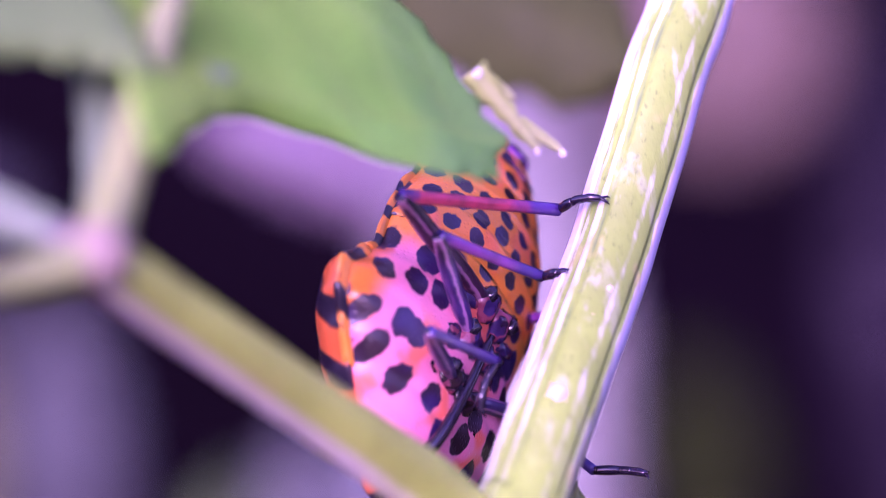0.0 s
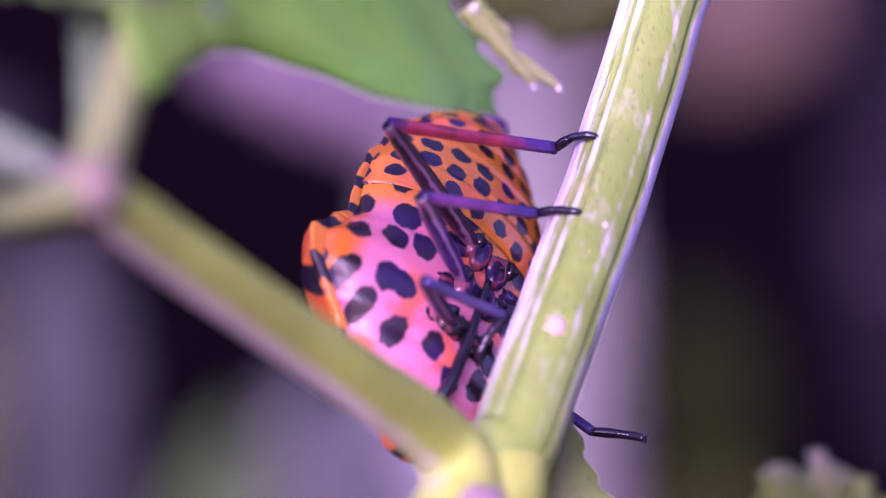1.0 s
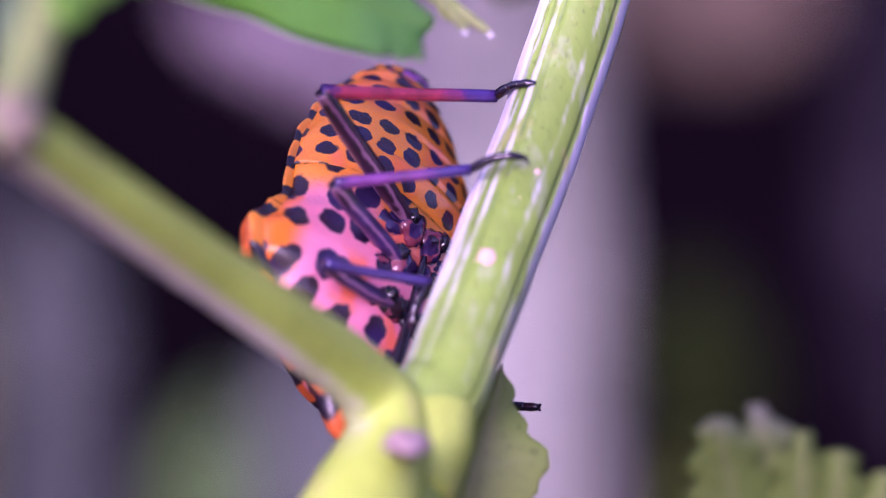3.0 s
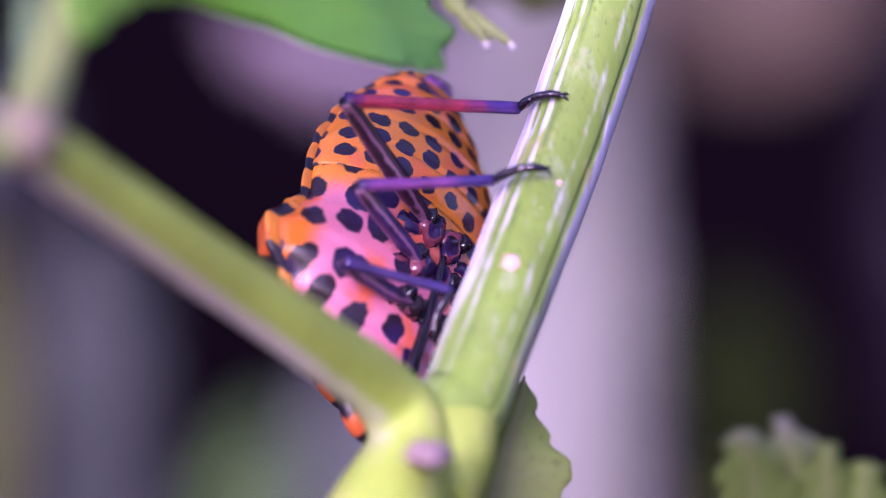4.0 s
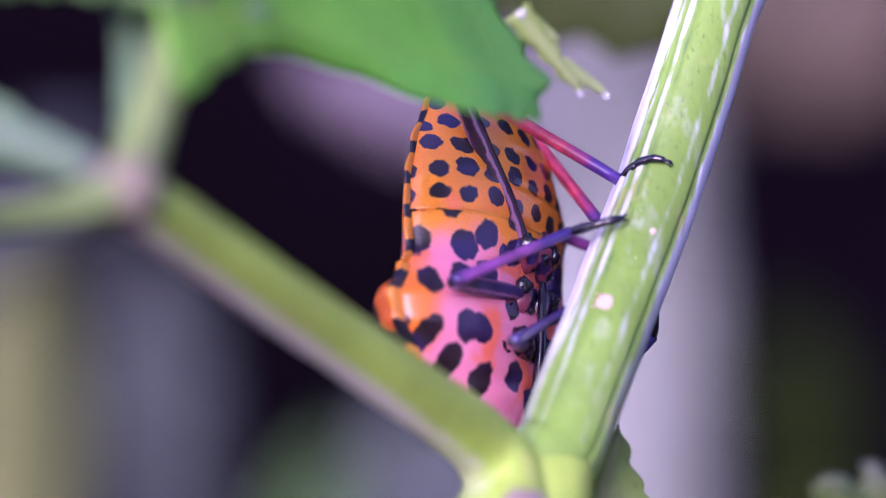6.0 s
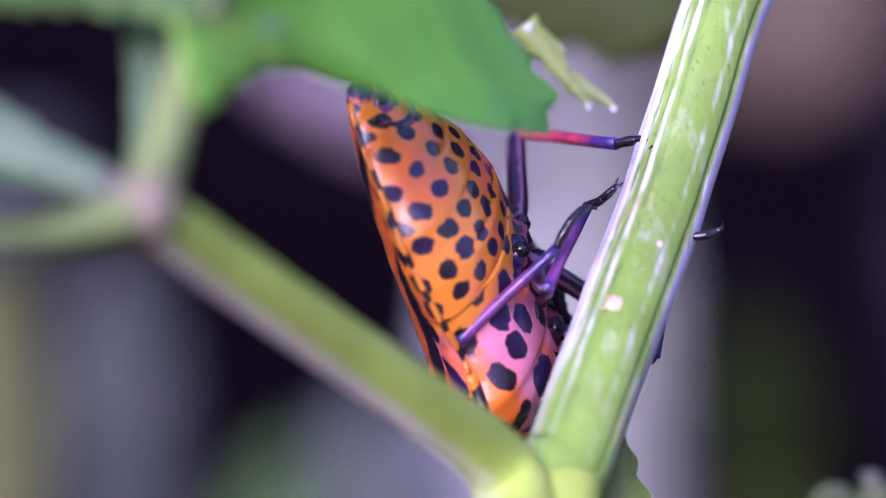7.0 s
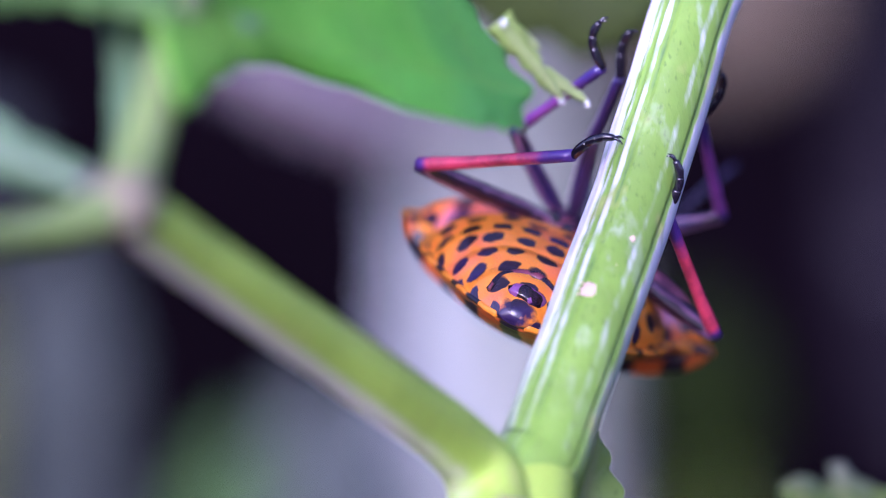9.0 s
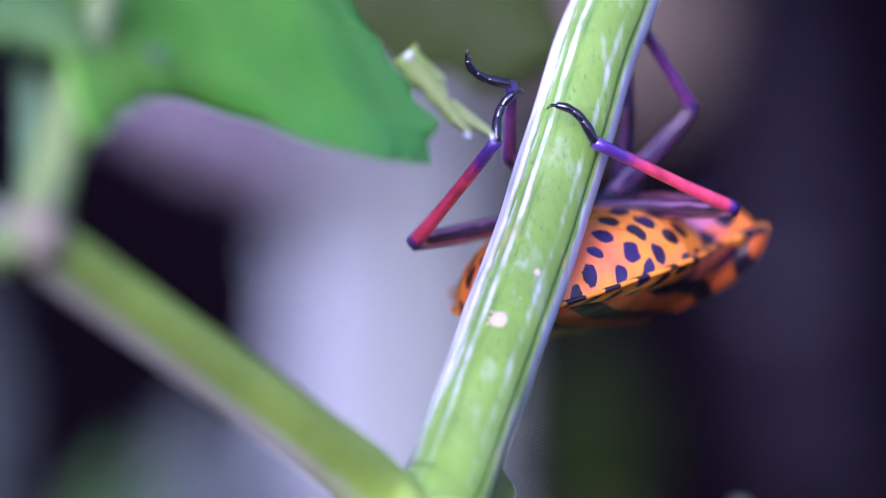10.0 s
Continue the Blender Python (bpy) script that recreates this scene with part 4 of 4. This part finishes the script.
    LEFT_FRONT = (
        (0.0, (1.26, -0.40, -1.30), (0.92, -0.78, -2.28), (-2.16, -5.15, 0.41)),
        (1.0, (1.54, -0.80, -1.71), (0.98, -1.02, -2.70), (-2.53, -4.96, 0.23)),
        (1.5, (1.36, -0.60, -1.67), (0.67, -0.90, -3.27), (-2.41, -4.97, 0.30)),
        (2.5, (1.26, -0.60, -2.18), (0.89, -0.90, -3.22), (-3.16, -4.69, -2.00)),
        (3.0, (1.39, -0.80, -2.14), (1.15, -1.02, -3.13), (-3.85, -3.78, -1.09)),
        (4.5, (1.37, -1.20, -2.03), (1.12, -1.26, -3.08), (-4.07, -3.47, -0.22)),
        (5.0, (1.34, -1.20, -1.79), (0.73, -1.26, -3.72), (-3.89, -3.30, 0.78)),
        (5.7, (1.17, -0.40, -2.06), (1.11, -0.48, -2.93), (-2.87, -4.85, -1.75)),
        (6.8, (3.91, 1.00, 0.23), (4.60, 1.00, 0.96), (7.24, -3.40, -4.26)),
        (7.4, (4.52, 1.00, 0.52), (4.82, 0.80, 1.98), (6.34, 3.36, -1.81)),
        (8.0, (4.66, 1.00, 0.87), (4.93, 0.80, 2.14), (4.42, 4.26, -0.21)),
        (8.6, (5.49, 4.00, 4.38), (5.33, 3.60, 5.53), (4.96, 5.73, 1.70)),
        (9.0, (5.55, 2.00, 5.92), (5.43, 2.00, 6.81), (4.77, 6.13, 2.20)),
        (10.0, (6.04, 2.00, 7.96), (5.92, 2.00, 8.97), (6.68, 6.24, 4.28)),
    )
    RIGHT_HIND = (
        (0.0, (3.81, 1.80, 0.05), (4.00, 1.60, 0.56), (3.23, 13.61, -2.52)),
        (1.0, (3.88, 1.80, 0.01), (4.06, 1.60, 0.52), (2.96, 13.66, -2.05)),
        (2.5, (3.90, 1.80, -0.00), (4.08, 1.60, 0.50), (2.98, 13.74, -1.27)),
        (4.5, (3.89, 1.80, 0.05), (4.07, 1.60, 0.55), (3.26, 13.48, -1.91)),
        (5.5, (3.97, 1.80, 0.15), (4.15, 1.60, 0.65), (2.89, 13.72, -1.25)),
        (5.7, (4.03, 2.20, -2.21), (3.45, 1.80, -2.46), (-8.36, 6.56, -1.57)),
        (6.2, (2.13, 1.20, 1.71), (2.74, 0.40, 1.95), (-8.44, 2.44, 1.33)),
        (6.8, (2.73, 1.40, 2.40), (3.66, 0.34, 2.32), (-0.58, 7.05, 2.68)),
        (7.0, (2.86, 1.40, 2.53), (3.73, 0.34, 2.42), (-0.70, 7.05, 2.83)),
        (7.2, (2.80, 1.40, 2.45), (3.73, 0.34, 2.51), (-2.18, -2.81, 1.69)),
        (7.4, (2.64, -1.40, 2.49), (3.73, -1.34, 2.59), (-3.48, 3.41, 3.57)),
        (7.6, (2.62, -0.40, 2.65), (3.69, -0.74, 2.73), (-3.50, 4.17, 3.58)),
        (8.0, (2.60, 1.40, 2.20), (3.66, 0.34, 2.43), (-4.10, 4.48, 2.34)),
        (8.5, (2.55, 1.40, 2.11), (3.69, 0.34, 2.51), (-3.94, 4.89, 1.80)),
        (9.0, (2.51, 0.80, 2.15), (3.64, -0.02, 2.58), (-3.47, 5.63, 1.71)),
        (9.5, (2.96, 1.20, 3.53), (4.00, 0.22, 4.56), (-2.38, 5.96, 0.54)),
        (9.8, (2.46, 0.20, 3.45), (2.70, 0.12, 4.45), (-1.27, 6.41, -0.68)),
        (10.0, (2.89, 0.00, 3.20), (3.42, 0.28, 4.41), (-0.58, 6.12, -1.20)),
    )
    RIGHT_MIDDLE = (
        (0.0, (3.49, 1.80, -0.33), (3.61, 1.60, 0.43), (-0.34, 9.03, 0.67)),
        (2.5, (3.27, 1.80, -0.38), (3.51, 1.60, 0.37), (-0.22, 9.26, -1.10)),
        (5.4, (3.51, 1.80, -0.03), (3.76, 1.60, 0.86), (0.01, 9.01, -0.64)),
        (5.7, (3.88, 1.60, -0.94), (4.63, 1.20, 0.45), (1.53, 8.64, 1.95)),
        (6.8, (2.34, 1.20, 0.99), (2.73, -0.18, 1.29), (-0.48, -3.22, -2.46)),
        (7.0, (2.23, 1.40, 1.15), (3.05, 0.18, 1.76), (0.23, -3.14, -2.76)),
        (7.2, (2.31, 2.00, 1.00), (2.74, 0.64, 1.68), (-0.03, -2.71, -2.24)),
        (7.4, (2.92, -0.60, 3.15), (3.33, -0.44, 4.29), (-3.82, 3.20, 0.63)),
        (7.6, (3.20, 0.60, 3.63), (3.47, 0.08, 4.98), (-3.65, 3.36, 0.58)),
        (8.0, (3.45, 2.60, 3.67), (3.77, 1.80, 4.85), (-4.00, 4.55, 1.76)),
        (8.5, (3.31, 3.40, 3.83), (3.27, 2.24, 5.08), (-2.93, 7.77, 3.19)),
        (9.0, (3.23, 2.80, 4.15), (3.21, 1.96, 5.45), (-3.29, 6.64, 2.05)),
        (9.5, (3.26, 2.20, 4.44), (3.23, 1.60, 5.37), (-1.85, 5.62, -0.74)),
        (10.0, (3.28, 1.40, 4.50), (2.72, 1.20, 4.84), (-0.73, 7.15, 0.01)),
    )
    RIGHT_FRONT = (
        (0.0, (3.42, 0.80, -3.76), (4.35, 0.50, -3.83), (2.87, 7.55, -2.24)),
        (1.0, (3.50, 0.80, -4.31), (4.39, 0.50, -4.43), (2.17, 7.54, -3.27)),
        (1.5, (3.86, 0.80, -4.21), (4.84, 0.50, -4.24), (2.56, 7.52, -3.40)),
        (2.5, (2.70, 0.80, -5.44), (3.62, 0.50, -5.78), (0.76, 7.70, -5.33)),
        (4.5, (2.63, 1.60, -3.11), (2.82, 1.40, -2.23), (-0.54, 7.73, -5.76)),
        (5.5, (2.77, 0.80, -4.89), (3.67, 0.50, -4.96), (1.67, 8.00, -4.64)),
        (5.7, (3.85, 1.20, -1.70), (3.93, 0.80, -0.94), (5.59, -5.80, -2.61)),
        (6.8, (3.60, 1.40, -3.05), (3.46, 1.00, -2.16), (2.72, 8.15, -4.54)),
        (7.4, (3.91, 2.00, -0.24), (4.40, 1.60, 0.78), (5.68, 4.61, -4.24)),
        (8.0, (3.63, 2.00, 3.55), (4.25, 1.60, 4.68), (2.79, 5.27, 2.32)),
        (9.0, (4.03, 2.20, 5.16), (4.28, 2.00, 6.43), (2.86, 6.07, 2.95)),
        (10.0, (5.04, 2.20, 6.94), (5.15, 2.00, 8.21), (4.63, 6.26, 3.96)),
    )
    MITE_ROWS = ((0.0, 2.54, -1.97), (1.0, 2.60, -1.91), (2.5, 2.63, -1.67), (4.5, 2.71, -1.44), (5.5, 2.68, -1.37), (7.5, 2.76, -0.95), (9.0, 2.78, -0.86), (10.0, 2.89, -0.77))
    times = [k * 0.1 for k in range(101)]
    poses = [(t, bug_pose(*blend_rows(BUG_ROWS, t))) for t in times]
    walk(BUG, poses)
    table = {("left", "hind"): LEFT_HIND, ("left", "middle"): LEFT_MIDDLE, ("left", "front"): LEFT_FRONT,
             ("right", "hind"): RIGHT_HIND, ("right", "middle"): RIGHT_MIDDLE, ("right", "front"): RIGHT_FRONT}
    for (side, pair), rows in table.items():
        femur, tibia = LEG_SIZE[pair][0] * MM, LEG_SIZE[pair][1] * MM
        hip = Vector(HIP[pair]) * MM
        hip.x *= -1 if side == "left" else 1
        tracks = ([], [], [])
        for t, m in poses:
            ankle, claw, hint = [m.inverted() @ (Vector(p) * MM) for p in blend_rows(rows, t)]
            way = ankle - hip
            reach = min(max(way.length, abs(femur - tibia) + 0.0002), (femur + tibia) * 0.995)
            way.normalize()
            ankle = hip + way * reach
            a = (femur ** 2 - tibia ** 2 + reach ** 2) / (2 * reach)
            h = math.sqrt(max(femur ** 2 - a ** 2, 0.0))
            out = hint - hip
            out = (out - way * out.dot(way)).normalized()
            knee = hip + way * a + out * h
            pole = Vector((0, 0, 1)) if abs(way.z) < 0.95 else Vector((0, 1, 0))
            tracks[0].append((t, aim(hip, knee, pole)))
            tracks[1].append((t, aim(knee, ankle, pole)))
            tracks[2].append((t, aim(ankle, ankle + (claw - ankle).normalized(), out)))
        for piece, track in zip(LEGS[side, pair], tracks):
            walk(piece, track)
    # the feelers: towards the far side of the stalk at first, spread to the side after the turn
    feeler_rows = (((0.0, (0.5, 0.8, -0.3)), (5.7, (0.5, 0.8, -0.3)), (7.0, (0.3, 0.9, 0.2)), (7.4, (1.0, 0.15, -0.12)), (7.8, (1.0, 0.1, 0.05)), (8.2, (0.9, 0.2, 0.3)), (9.0, (0.7, 0.4, 0.5)), (9.4, (1.0, 0.2, 0.0)), (9.7, (0.4, 0.9, 0.2)), (10.0, (0.4, 0.9, 0.2))),
                   ((0.0, (0.6, 0.7, -0.2)), (5.7, (0.6, 0.7, -0.2)), (7.0, (0.2, 0.9, 0.3)), (7.8, (0.3, 0.9, 0.4)), (10.0, (0.2, 0.9, 0.3))))
    for piece, rows, s in zip(FEELERS, feeler_rows, (-1, 1)):
        track = []
        for t, m in poses:
            way = m.inverted().to_3x3() @ Vector(blend_rows(rows, t)[0])
            base = Vector((s * 0.6, 4.4, -0.3)) * MM
            track.append((t, aim(base, base + way.normalized(), Vector((0.1, 0.2, 1.0)))))
        walk(piece, track)
    walk(MITE, [(t, pose(*(on_stalk(x, z, 0.0) * MM), -28, 18, 0)) for t, x, z in MITE_ROWS])


motions()
